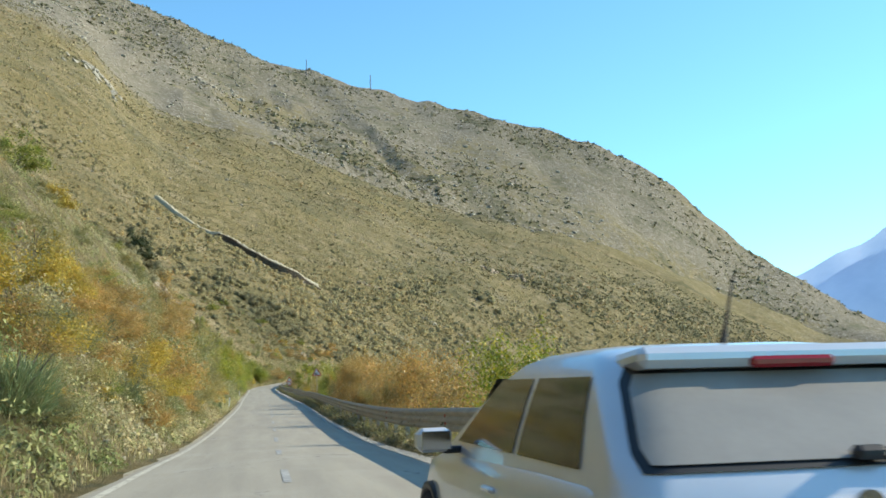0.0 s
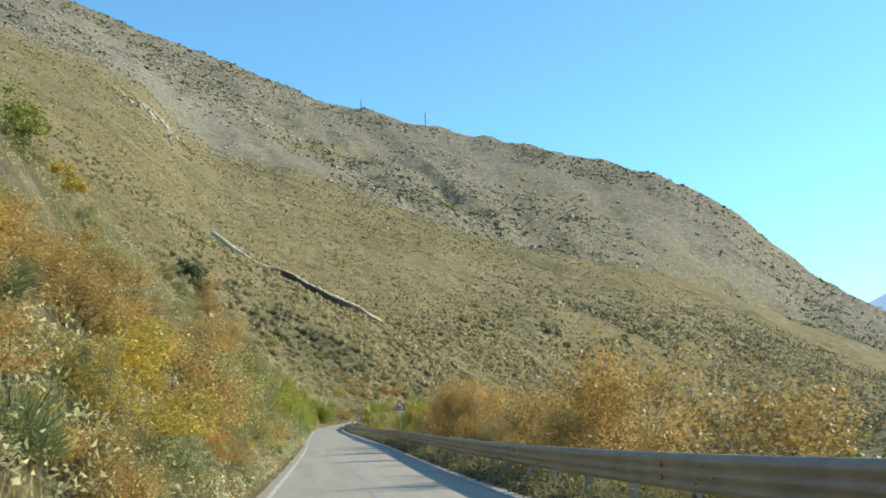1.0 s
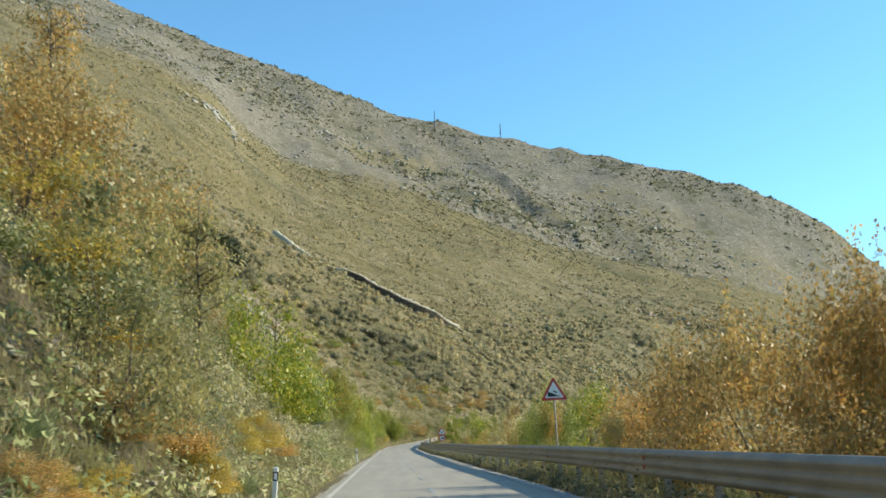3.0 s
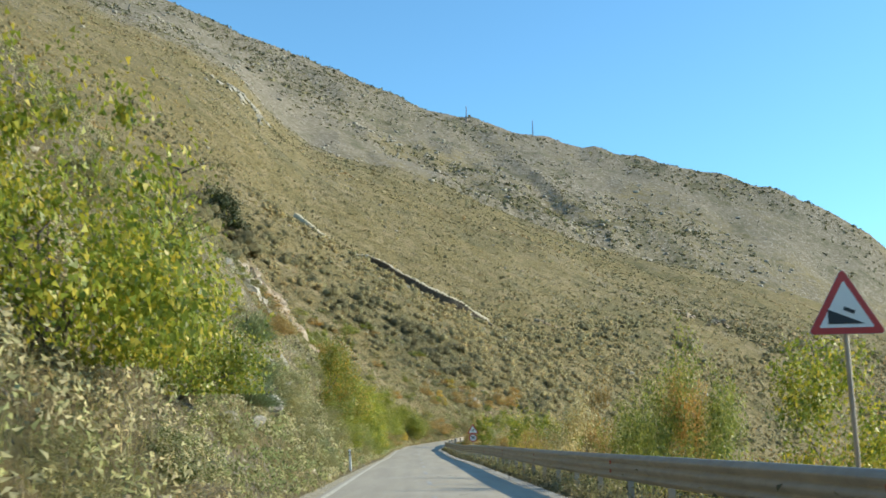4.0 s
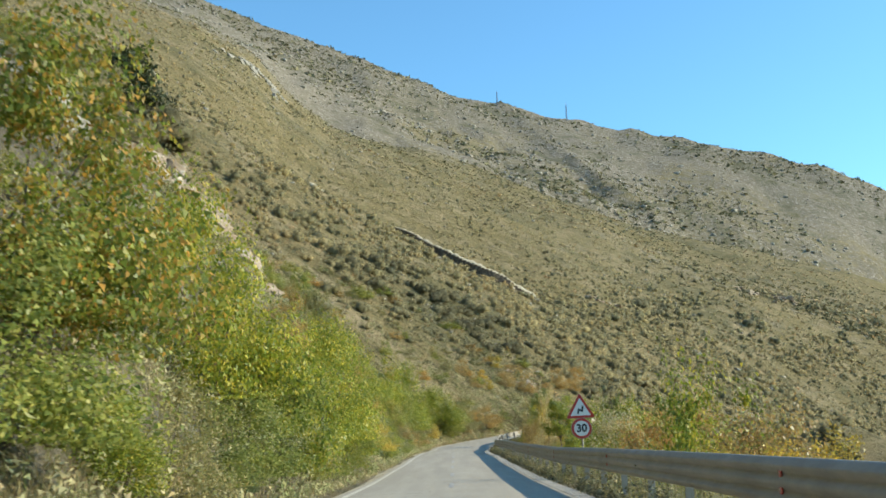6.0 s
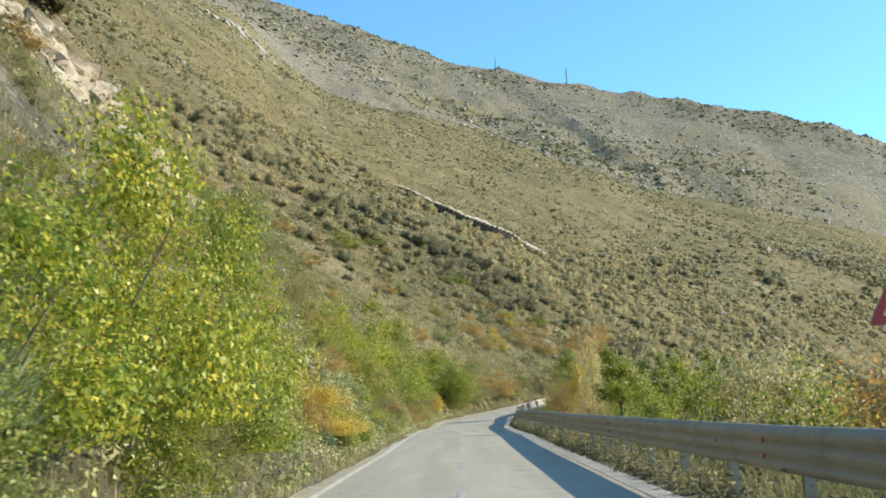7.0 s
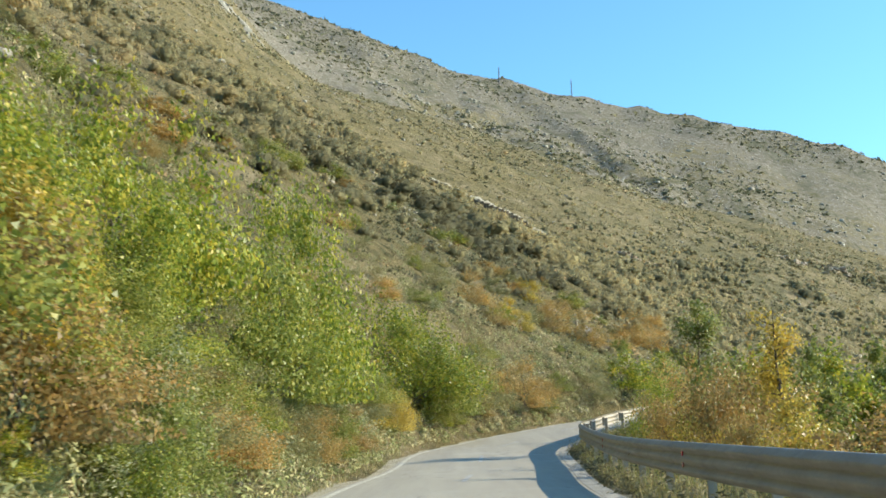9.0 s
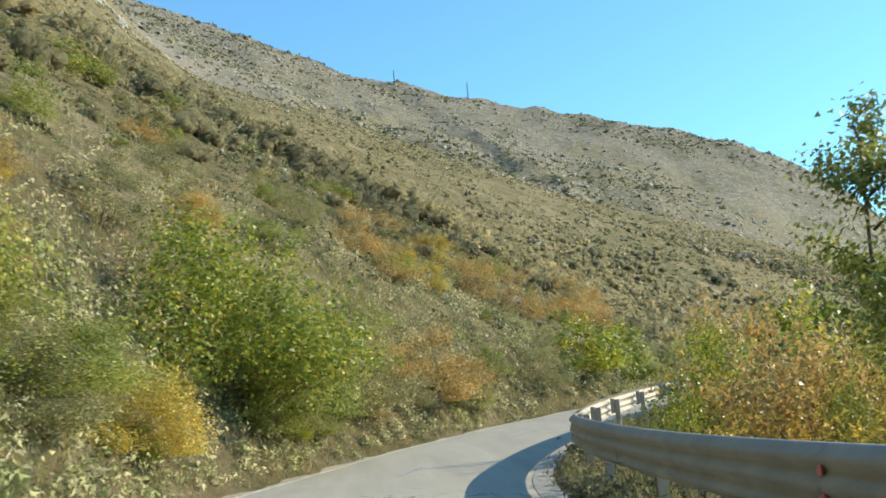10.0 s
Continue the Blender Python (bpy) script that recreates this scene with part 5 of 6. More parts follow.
RAILSIDE += [("dull", 9.6, 243.4, 2.0, 1.8), ("green", 11.5, 248, 3.2, 3.0), ("lime", 14.5, 250.5, 3.4, 3.0), ("green", 18, 253.5, 3.4, 3.0), ("lime", 23, 256.5, 3.6, 3.4), ("green", 27, 259.5, 3.8, 3.6), ("green", 29, 264, 3.8, 3.6), ("lime", 25, 266, 3.4, 3.2), ("dull", 19.5, 265.5, 3.0, 2.6)]
RAILSIDE += [("lime", 9.0, 187, 3.0, 3.2), ("dull", 9.5, 193.5, 2.6, 1.9), ("orange", 10, 199, 2.8, 2.0), ("lime", 9.6, 206, 3.0, 3.2), ("green", 9.8, 213, 3.2, 3.6), ("lime", 11, 220, 3.4, 3.6), ("green", 12, 228, 3.0, 2.8), ("orange", 12.5, 236, 3.0, 2.6), ("green", 15, 242, 3.0, 2.4), ("dull", 9.5, 170, 2.8, 3.0), ("orange", 10, 164, 3.0, 3.2), ("green", 10.5, 178, 3.2, 3.4)]
RAILSIDE += [("lime", 7.6, 187.5, 2.6, 3.0), ("cream", 7.6, 183, 2.4, 3.2), ("cream", 7.0, 178.5, 2.2, 2.9), ("pale", 8.6, 180.5, 2.6, 3.3)]
RAILSIDE += [("orange", 5.9, 76.9, 1.3, 3.1), ("orange", 5.8, 65.8, 1.2, 2.9), ("dull", 5.8, 48.4, 1.2, 2.8), ("orange", 6.0, 120, 1.2, 2.8), ("orange", 6.0, 223, 1.3, 2.9), ("dull", 5.9, 92.6, 1.1, 2.8)]
RAILSIDE += [("orange", 8.8, 241.5, 3.0, 3.0), ("dull", 10.4, 245.2, 3.0, 2.9), ("orange", 12.2, 249, 3.2, 4.2), ("lime", 14.6, 252, 3.2, 4.4), ("green", 17.5, 254.8, 3.4, 4.6), ("lime", 21, 257.5, 3.4, 4.8), ("green", 25, 260.5, 3.6, 5.0)]
RAILSIDE += [("lime", 7.5, 240.4, 2.0, 1.5), ("gold", 7.5, 237.2, 2.2, 1.9), ("green", 7.9, 234.2, 1.7, 4.0)]
RAILSIDE += [("lime", 7.4, 30, 2.6, 2.0), ("orange", 7.2, 38, 3.0, 2.4), ("gold", 7.2, 18, 2.6, 1.7)]
HERO = [("lime", 153.4), ("green", 55.5), ("pale", 63.6), ("lime", 168), ("lime", 175.4), ("green", 213.6), ("lime", 227), ("lime", 240.4), ("gold", 237.2), ("green", 234.2), ("green", 235.2), ("lime", 243.6), ("gold", 237.4), ("gold", 37.5), ("orange", 235.6), ("gold", 238.4), ("gold", 232.2), ("orange", 228.5), ("mixed", 144.6), ("orange", 76.5), ("orange", 81), ("orange", 51.5), ("cream", 131), ("cream", 212.5), ("green", 206.5), ("green", 114.8), ("green", 118.4), ("green", 112), ("orange", 113)]
for k, (kind, x, y, w, h) in enumerate(BANK + RAILSIDE):
    hero = (kind, y) in HERO
    lift = 1.0 if x < 5.5 or y > 246 else 1.15 if 160 < y < 210 else 1.3
    plant(kind, x, y, w * 1.22, h * lift, k, 2 if hero or (5.5 < x < 8.3 and y < 110) else 0 if x > 9.3 or x < -12 else 1)
for k, (x, y, w, h) in enumerate([(-23.2, 203, 4.6, 4.4), (-25.5, 206, 3.6, 3.4)]):
    plant("oak", x, y, w, h, k)

# the rest of the bank's shrubs
rng = random.Random(11)
filled = 0
while filled < 85:
    y = rng.uniform(6, 262)
    away = 1.0 + 24 * rng.random() ** 1.5
    k = int(np.argmin(np.abs(LINE[:, 1] - y)))
    x = float(LINE[k, 0] - RIGHT[k, 0] * (HALF + away))
    y = float(LINE[k, 1] - RIGHT[k, 1] * (HALF + away))
    dry = 100 < y < 140
    if min((x - b[1]) ** 2 + (y - b[2]) ** 2 for b in BANK) < 1.1 or (x + 5.0) ** 2 + (y - 192.5) ** 2 < 20:
        continue
    kinds = ["broom", "dull", "dull", "broom", "orange"] if dry else ["dull", "broom", "dull", "green", "orange"] if y < 62 else ["orange", "dull", "dull", "green", "gold", "broom", "orange", "dull"] if y < 100 else ["dull", "green", "lime", "dull", "broom", "orange", "green"]
    size = rng.uniform(0.9, 1.7) if dry or away < 2.2 or y < 46 else rng.uniform(1.3, 2.8)
    size *= 0.5 if y > 236 and away > 3 else 1.0
    plant(rng.choice(kinds), x, y, size, size * rng.uniform(0.65, 1.05), rng.randrange(1000), 1 if away < 10 else 0)
    filled += 1


# leafy belt close to the road
belt = 0
while belt < 62:
    y = rng.choice((rng.uniform(14, 100), rng.uniform(140, 262), rng.uniform(185, 262)))
    away = rng.uniform(0.9, 6.5)
    k = int(np.argmin(np.abs(LINE[:, 1] - y)))
    x = float(LINE[k, 0] - RIGHT[k, 0] * (HALF + away))
    y = float(LINE[k, 1] - RIGHT[k, 1] * (HALF + away))
    if (x + 5.0) ** 2 + (y - 192.5) ** 2 < 20:
        continue
    kinds = ["orange", "dull", "gold", "green", "dull", "broom", "pale"] if y < 100 else ["green", "lime", "dull", "lime", "green", "gold", "orange", "broom"]
    size = rng.uniform(0.8, 1.3) if away < 2.0 else rng.uniform(1.1, 1.8) if y < 48 else rng.uniform(1.1, 1.6) if 146 < y < 186 else rng.uniform(1.6, 2.5)
    size *= 0.6 if y > 233 else 1.0
    plant(rng.choice(kinds), x, y, size * 1.2, size * rng.uniform(0.75, 1.1), rng.randrange(1000), 1)
    belt += 1


# dry stretch of the bank, and the foot of the bank before the bend
for k in range(66):
    if k < 46:
        y, away, kinds = rng.uniform(97, 143), 0.9 + 11 * rng.random() ** 1.3, ["broom", "dull", "pale", "dull", "broom", "dull"]
    else:
        y, away, kinds = rng.uniform(199, 252), rng.uniform(0.75, 4.5), ["dull", "green", "dull", "lime", "green", "broom"]
    i = int(np.argmin(np.abs(LINE[:, 1] - y)))
    size = rng.uniform(0.8, 1.2) if away < 2 else rng.uniform(1.2, 2.1)
    plant(rng.choice(kinds), float(LINE[i, 0] - RIGHT[i, 0] * (HALF + away)), float(LINE[i, 1] - RIGHT[i, 1] * (HALF + away)), size * 1.25, size * rng.uniform(0.7, 1.0), rng.randrange(1000), 1 if away < 5 else 0)


# thick shrubs at the foot of the bank before the bend
y = 198.0
while y < 256:
    y += rng.uniform(0.8, 1.7)
    i = int(np.argmin(np.abs(LINE[:, 1] - y)))
    away, size = rng.uniform(0.9, 2.2), rng.uniform(0.9, 1.6) * (0.8 if y < 205 else 1.05)
    plant(rng.choice(["dull", "green", "dull", "pale", "broom", "lime", "dull", "orange"]), float(LINE[i, 0] - RIGHT[i, 0] * (HALF + away)), float(LINE[i, 1] - RIGHT[i, 1] * (HALF + away)), size * 1.3, size * rng.uniform(0.75, 1.0), rng.randrange(1000), 1)


# low rounded bushes on the upper bank and above the bend
for k in range(430):
    x, y = rng.uniform(-34, 14), rng.uniform(150, 300)
    side, _ = beside(x, y)
    if side[0] > -5.5 or side[0] < -34 or (x + 5.0) ** 2 + (y - 192.5) ** 2 < 24 or (x + 16) ** 2 + (y - 198) ** 2 < 36 or min((x - b[1]) ** 2 + (y - b[2]) ** 2 for b in BANK) < 1.0:
        continue
    size = rng.uniform(0.9, 2.0)
    plant(rng.choice(["dull", "dull", "broom", "dull", "orange", "green", "dull", "pale"]), x, y, size * 1.35, size * rng.uniform(0.65, 0.95), rng.randrange(1000), 1 if side[0] > -14 else 0)
# russet bushes at the foot of the hill
for k, (x, y, w) in enumerate([(3.5, 262.5, 2.6), (6.2, 271, 3.0), (9.0, 274.5, 2.8), (12.4, 281, 3.0), (3.0, 268, 2.4), (14.5, 289, 3.2), (8.2, 284, 2.8), (17.5, 294, 3.0), (5.0, 278, 2.6), (10.8, 268.5, 2.2), (19, 303, 3.0), (0.5, 263, 2.2)]):
    plant("orange" if k % 4 else "gold", x, y, w, w * 0.95, k + 5, 1)
for k, (x, y, w) in enumerate([(15, 277, 3.0), (19, 281, 3.2), (12.5, 274, 2.6), (23, 287, 3.4), (27, 284, 3.4), (18, 275, 2.8), (31, 292, 3.6), (26, 296, 3.4), (36, 300, 3.6), (22, 299, 3.0)]):
    plant(("lime", "dull", "pale", "green")[k % 4], x, y, w, w * 0.9, k + 9, 1)


# low plants along the road's edge
for k in range(130):
    y = rng.choice((rng.uniform(12, 95), rng.uniform(138, 258)))
    away = rng.uniform(0.95, 1.9)
    i = int(np.argmin(np.abs(LINE[:, 1] - y)))
    x, y = float(LINE[i, 0] - RIGHT[i, 0] * (HALF + away)), float(LINE[i, 1] - RIGHT[i, 1] * (HALF + away))
    size = rng.uniform(0.6, 1.15)
    plant(rng.choice(["dull", "green", "broom", "dull", "lime", "pale"] if y > 100 else ["dull", "broom", "orange", "dull", "gold", "pale"]), x, y, size * 1.3, size, rng.randrange(1000), 1)
# autumn shrubs over the first stretch of the bank
for k in range(46):
    x, y = -3.9 - 9.5 * rng.random() ** 1.2, rng.uniform(12, 50)
    size = rng.uniform(1.2, 2.3) * (0.75 if x > -4.8 else 1.0)
    plant(rng.choice(["orange", "dull", "gold", "orange", "dull", "broom", "orange", "green"]), x, y, size * 1.25, size * rng.uniform(0.75, 1.05), rng.randrange(1000), 1)


# ---- slender trees with open crowns ----
def slender_tree(x, y, height, seed, kind, label, count, spread):
    rng = np.random.default_rng(seed)
    lines, places, outs = [], [], []
    z = float(lie(x, y)[0]) - 0.1
    top = np.array([rng.normal(0, 0.25), rng.normal(0, 0.25), height])
    lines.append(([(0, 0, -0.2), tuple(top * 0.35 + (0.08, -0.05, 0)), tuple(top * 0.7 + (-0.06, 0.06, 0)), tuple(top)], [0.075, 0.055, 0.03, 0.008]))
    for k in range(16):
        f = rng.uniform(0.3, 0.95)
        a = rng.uniform(0, 2 * math.pi)
        reach = spread * (1.15 - 0.75 * f) * rng.uniform(0.6, 1.1)
        start = top * f
        end = start + np.array([math.cos(a) * reach, math.sin(a) * reach, reach * rng.uniform(0.3, 0.9)])
        mid = (start + end) / 2 + rng.normal(0, 0.08, 3)
        lines.append(([tuple(start), tuple(mid), tuple(end)], [0.025, 0.015, 0.005]))
        n = count // 16
        t = rng.uniform(0.25, 1.05, (n, 1))
        places.append(start + (end - start) * t + rng.normal(0, 0.16, (n, 3)))
        outs.append(np.tile(unit(end - start), (n, 1)))
    v, q = leaf_quads(np.vstack(places), np.vstack(outs), 0.085, rng, 0.5)
    root = tagged(new("slender_tree"), label, "tree")
    root.matrix_world = pose(x, y, z)
    part("trunk", tubes("trunk", lines, BARK, 6), root, "pale thin trunk and boughs")
    part("crown", quick_mesh("crown", v, q, LEAVES[kind]), root)


slender_tree(7.8, 233.6, 6.4, 5, "green", "slender tree with green leaves behind the guard rail", 5600, 1.8)
slender_tree(7.4, 223.6, 5.6, 10, "gold", "slender golden autumn tree behind the guard rail", 2600, 0.9)
slender_tree(-5.6, 106.5, 4.2, 6, "lime", "thin bare-branched tree with few yellow-green leaves", 420, 1.7)
slender_tree(-5.2, 88.2, 4.6, 7, "dull", "slender pale-barked tree with grey-olive leaves", 3000, 1.3)
slender_tree(-8.4, 196.8, 4.4, 8, "dull", "small crooked tree with olive leaves above a stone heap", 5200, 1.9)
slender_tree(-7.6, 84.5, 4.6, 9, "orange", "small autumn tree with orange leaves on the bank", 1500, 1.5)


# ---- small round-crowned tree behind the guard rail ----
def round_tree(x, y, stem, width, height, kind, seed, label):
    z = float(lie(x, y)[0]) - 0.1
    root = tagged(new("round_tree"), label, "tree")
    root.matrix_world = pose(x, y, z)
    boughs = [([(0, 0, -0.2), (0.05, 0.03, stem * 0.5), (-0.04, 0.05, stem), (0.0, 0.0, stem + height * 0.6)], [0.07, 0.055, 0.045, 0.01])]
    for k in range(6):
        t = k * 1.05 + 0.3
        boughs.append(([(-0.03, 0.03, stem * 0.9), (0.22 * width * math.cos(t), 0.22 * width * math.sin(t), stem + height * 0.3), (0.38 * width * math.cos(t), 0.38 * width * math.sin(t), stem + height * (0.45 + 0.06 * k))], [0.03, 0.02, 0.006]))
    part("trunk", tubes("trunk", boughs, BARK, 6), root, "thin grey trunk and boughs")
    _, leaves = shrub_meshes(kind, seed, height, width, 6500, 0.075, 30)
    part("crown", leaves, root, at=pose(0, 0, stem))


round_tree(6.6, 200.4, 2.2, 2.1, 2.3, "lime", 91, "small round-crowned tree with bright yellow-green leaves")


# ---- scrub over the hillside ----
def tone_material(name, stops, low=0.42, high=1.35, mottle=0.0, through=0.28):
    m, tree, b = material(name, 0.85)
    tone = tree.nodes.new("ShaderNodeAttribute")
    tone.attribute_name = "tone"
    c = ramp(tree, tone.outputs["Fac"], stops)
    chance = tree.nodes.new("ShaderNodeNewGeometry").outputs["Random Per Island"]
    c = mix(tree, 1.0, c, ramp(tree, chance, [(0.0, (low, low * 1.03, low * 1.05)), (0.45, (0.9, 0.9, 0.9)), (1.0, (high, high * 0.97, high * 0.9))]), "MULTIPLY")
    if mottle:
        # leafy mottling and relief
        rough_ = noise_of(tree, mottle, 8, 0.75, 0.3)
        c = mix(tree, 1.0, c, ramp(tree, rough_, [(0.3, (0.55, 0.56, 0.57)), (0.5, (0.97, 0.97, 0.96)), (0.7, (1.4, 1.38, 1.3))]), "MULTIPLY")
        bump(tree, b, rough_, 1.0, 0.5)
    tree.links.new(c, b.inputs["Base Color"])
    b.inputs["Specular IOR Level"].default_value = 0.2
    t = tree.nodes.new("ShaderNodeBsdfTranslucent")
    tree.links.new(c, t.inputs["Color"])
    s = tree.nodes.new("ShaderNodeMixShader")
    s.inputs["Fac"].default_value = through
    tree.links.new(b.outputs["BSDF"], s.inputs[1])
    tree.links.new(t.outputs["BSDF"], s.inputs[2])
    tree.links.new(s.outputs["Shader"], tree.nodes["Material Output"].inputs["Surface"])
    return m


def clumps(name, x, y, radius, flat, pieces, card, tone, mat, seed, most=9.0, slim=1.0):
    rng = np.random.default_rng(seed)
    n = len(x)
    base = np.stack([x, y, lie(x, y) - 0.1 * radius], 1)[:, None, :]
    d = unit(rng.normal(0, 1, (n, pieces, 3)) * (1, 1, 0.9))
    d[..., 2] = np.abs(d[..., 2]) * 1.1 - 0.08
    lump = 0.75 + 0.3 * np.sin(d[..., :1] * 5 + rng.uniform(0, 6, (n, 1, 1))) * np.cos(d[..., 1:2] * 4 + rng.uniform(0, 6, (n, 1, 1)))
    c = base + d * (radius[:, None, None] * lump * rng.uniform(0.7, 1.15, (n, pieces, 1))) * (1, 1, flat)
    t1 = unit(np.cross(d, rng.normal(0, 1, (n, pieces, 3))) + rng.normal(0, 0.4, (n, pieces, 3)))
    t2 = unit(np.cross(d, t1) + rng.normal(0, 0.4, (n, pieces, 3)))
    s = np.minimum(radius[:, None, None] * card, most)
    t2 = t2 * slim
    j = rng.uniform(0.6, 1.5, (n, pieces, 3, 1))
    v = np.stack([c + (-t1 - 0.4 * t2) * s * j[:, :, 0], c + (t1 - 0.5 * t2) * s * j[:, :, 1], c + (0.1 * t1 + t2) * s * j[:, :, 2]], 2)
    v = v.reshape(-1, 3, 3)
    inward = np.einsum('ij,ij->i', np.cross(v[:, 1] - v[:, 0], v[:, 2] - v[:, 0]), d.reshape(-1, 3)) < 0
    v[inward] = v[inward][:, ::-1]
    me = quick_mesh(name, v.reshape(-1, 3), np.arange(n * pieces * 3).reshape(-1, 3), mat)
    soft = unit(np.repeat(d.reshape(-1, 3) + (0, 0, 0.25), 3, 0) + rng.normal(0, 0.25, (n * pieces * 3, 3)))
    me.normals_split_custom_set_from_vertices(soft.astype(np.float32))
    me.attributes.new("tone", "FLOAT", "POINT").data.foreach_set("value", np.repeat(tone, pieces * 3).astype(np.float32))
    return me


SCRUB = tone_material("scrub", [(0.0, (0.085, 0.09, 0.050)), (0.3, (0.19, 0.185, 0.105)), (0.55, (0.30, 0.272, 0.158)), (0.8, (0.41, 0.345, 0.205)), (1.0, (0.46, 0.31, 0.16))], 0.6, 1.2)
srng = np.random.default_rng(41)


def sown(count, low, high, spread=1.0):
    """Places over the slope, low to high metres from the drive."""
    n = count * 9
    if high < 70:
        x, y = srng.uniform(-70, 30, n), srng.uniform(5, 300, n)
    else:
        r = 0.75 * low * (high * 1.9 / low) ** (srng.uniform(0, 1, n) ** spread)
        a = np.radians(srng.uniform(-58, 44, n))
        x, y = r * np.sin(a), 170 + r * np.cos(a)
    off = np.hypot(x, np.maximum(0, y - 225))
    side, _ = beside(np.clip(x, -90, 90), np.clip(y, -60, 320))
    far = np.hypot(x, y - 110)
    rim = np.interp(np.degrees(np.arctan2(x, y - 110)), CREST[:, 0], CREST[:, 1])
    dense = 0.7 * fractal(x, y, 22, 3, 77) + srng.uniform(-0.9, 0.9, n) + (x < -0.47 * y - 3) * -5.0
    wall_off = np.min(np.hypot(x[:, None] - WALL[None, ::3, 0], y[:, None] - WALL[None, ::3, 1]), axis=1)
    ok = (off >= low) & (off < high) & ((side < -6) | ((y > 262) & (side < -3))) & (far < rim * 1.02) & (dense > -0.75) & (mountain(x, y) > -15) & (wall_off > 5.0)
    x, y = x[ok][:count], y[ok][:count]
    return x, y, np.hypot(x, np.maximum(0, y - 225))


def scrub_of(name, label, count, low, high, pieces, card, seed, spread=1.0, most=9.0, grow=1.0, darker=0.0):
    x, y, off = sown(count, low, high, spread)
    height = lie(x, y)
    foot = smooth(60, 15, height - 0.05 * y)
    radius = np.clip(srng.lognormal(-0.22, 0.5, len(x)), 0.3, 2.4) * np.interp(off, [5, 50, 110, 250, 800], [0.7, 0.95, 1.15, 1.0, 1.25]) * (0.64 + 0.85 * foot) * grow
    tone = np.clip(0.53 + 0.28 * fractal(x, y, 30, 3, 51) + srng.normal(0, 0.19, len(x)) - 0.15 * foot, 0.05, 0.9)
    tone[(srng.uniform(0, 1, len(x)) < 0.05) & (foot > 0.6)] = 1.0
    tagged(new(name, clumps(name, x, y, radius, 0.85, pieces, card, tone - darker * tone, SCRUB, seed, most)), label, "scrub", kind="stuff")


def bush_kit(seed, lobes, leaves, leaf):
    """A rounded bush of several lobes, one metre in radius: corners, outward ways and triangles."""
    rng = np.random.default_rng(seed)
    a = rng.uniform(0, 2 * math.pi, lobes) + np.arange(lobes) * 2 * math.pi / lobes
    off = rng.uniform(0.3, 0.75, lobes) * (lobes > 1)
    c = np.stack([np.cos(a) * off, np.sin(a) * off, rng.uniform(0.15, 0.5, lobes)], 1)
    r = rng.uniform(0.32, 0.56, lobes) if lobes > 1 else np.array([0.85])
    c[0] = (0.0, 0.0, 0.5 if lobes > 1 else 0.2)
    core = c[:, None] + ICO_V[None] * (r[:, None, None] * rng.uniform(0.68, 0.85, (lobes, 12, 1)))
    way = np.tile(ICO_V, (lobes, 1)) + 0.6 * unit(core.reshape(-1, 3)) + (0, 0, 0.8)
    tri = (np.arange(lobes)[:, None, None] * 12 + ICO_F[None]).reshape(-1, 3)
    k = rng.choice(lobes, leaves, p=r**2 / np.sum(r**2))
    d = unit(rng.normal(0, 1, (leaves, 3)) + (0, 0, 0.35))
    p = c[k] + d * r[k, None] * rng.uniform(0.72, 1.22, (leaves, 1))
    t1 = unit(np.cross(d, rng.normal(0, 1, (leaves, 3))) + 0.45 * d)
    t2 = unit(np.cross(d, t1) + rng.normal(0, 0.3, (leaves, 3)))
    size = leaf * rng.uniform(0.6, 1.4, (leaves, 1))
    v = np.stack([p - t1 * size - 0.35 * t2 * size, p + t1 * size * 1.2, p + 0.55 * t2 * size], 1)
    flip = np.einsum("ij,ij->i", np.cross(v[:, 1] - v[:, 0], v[:, 2] - v[:, 0]), d) < 0
    v[flip] = v[flip][:, ::-1]
    verts = np.vstack([core.reshape(-1, 3), v.reshape(-1, 3)])
    ways = unit(np.vstack([way, np.repeat(d + 0.5 * unit(p) + (0, 0, 0.8), 3, 0) + rng.normal(0, 0.2, (3 * leaves, 3))]))
    return verts, ways, np.vstack([tri, np.arange(3 * leaves).reshape(-1, 3) + 12 * lobes])


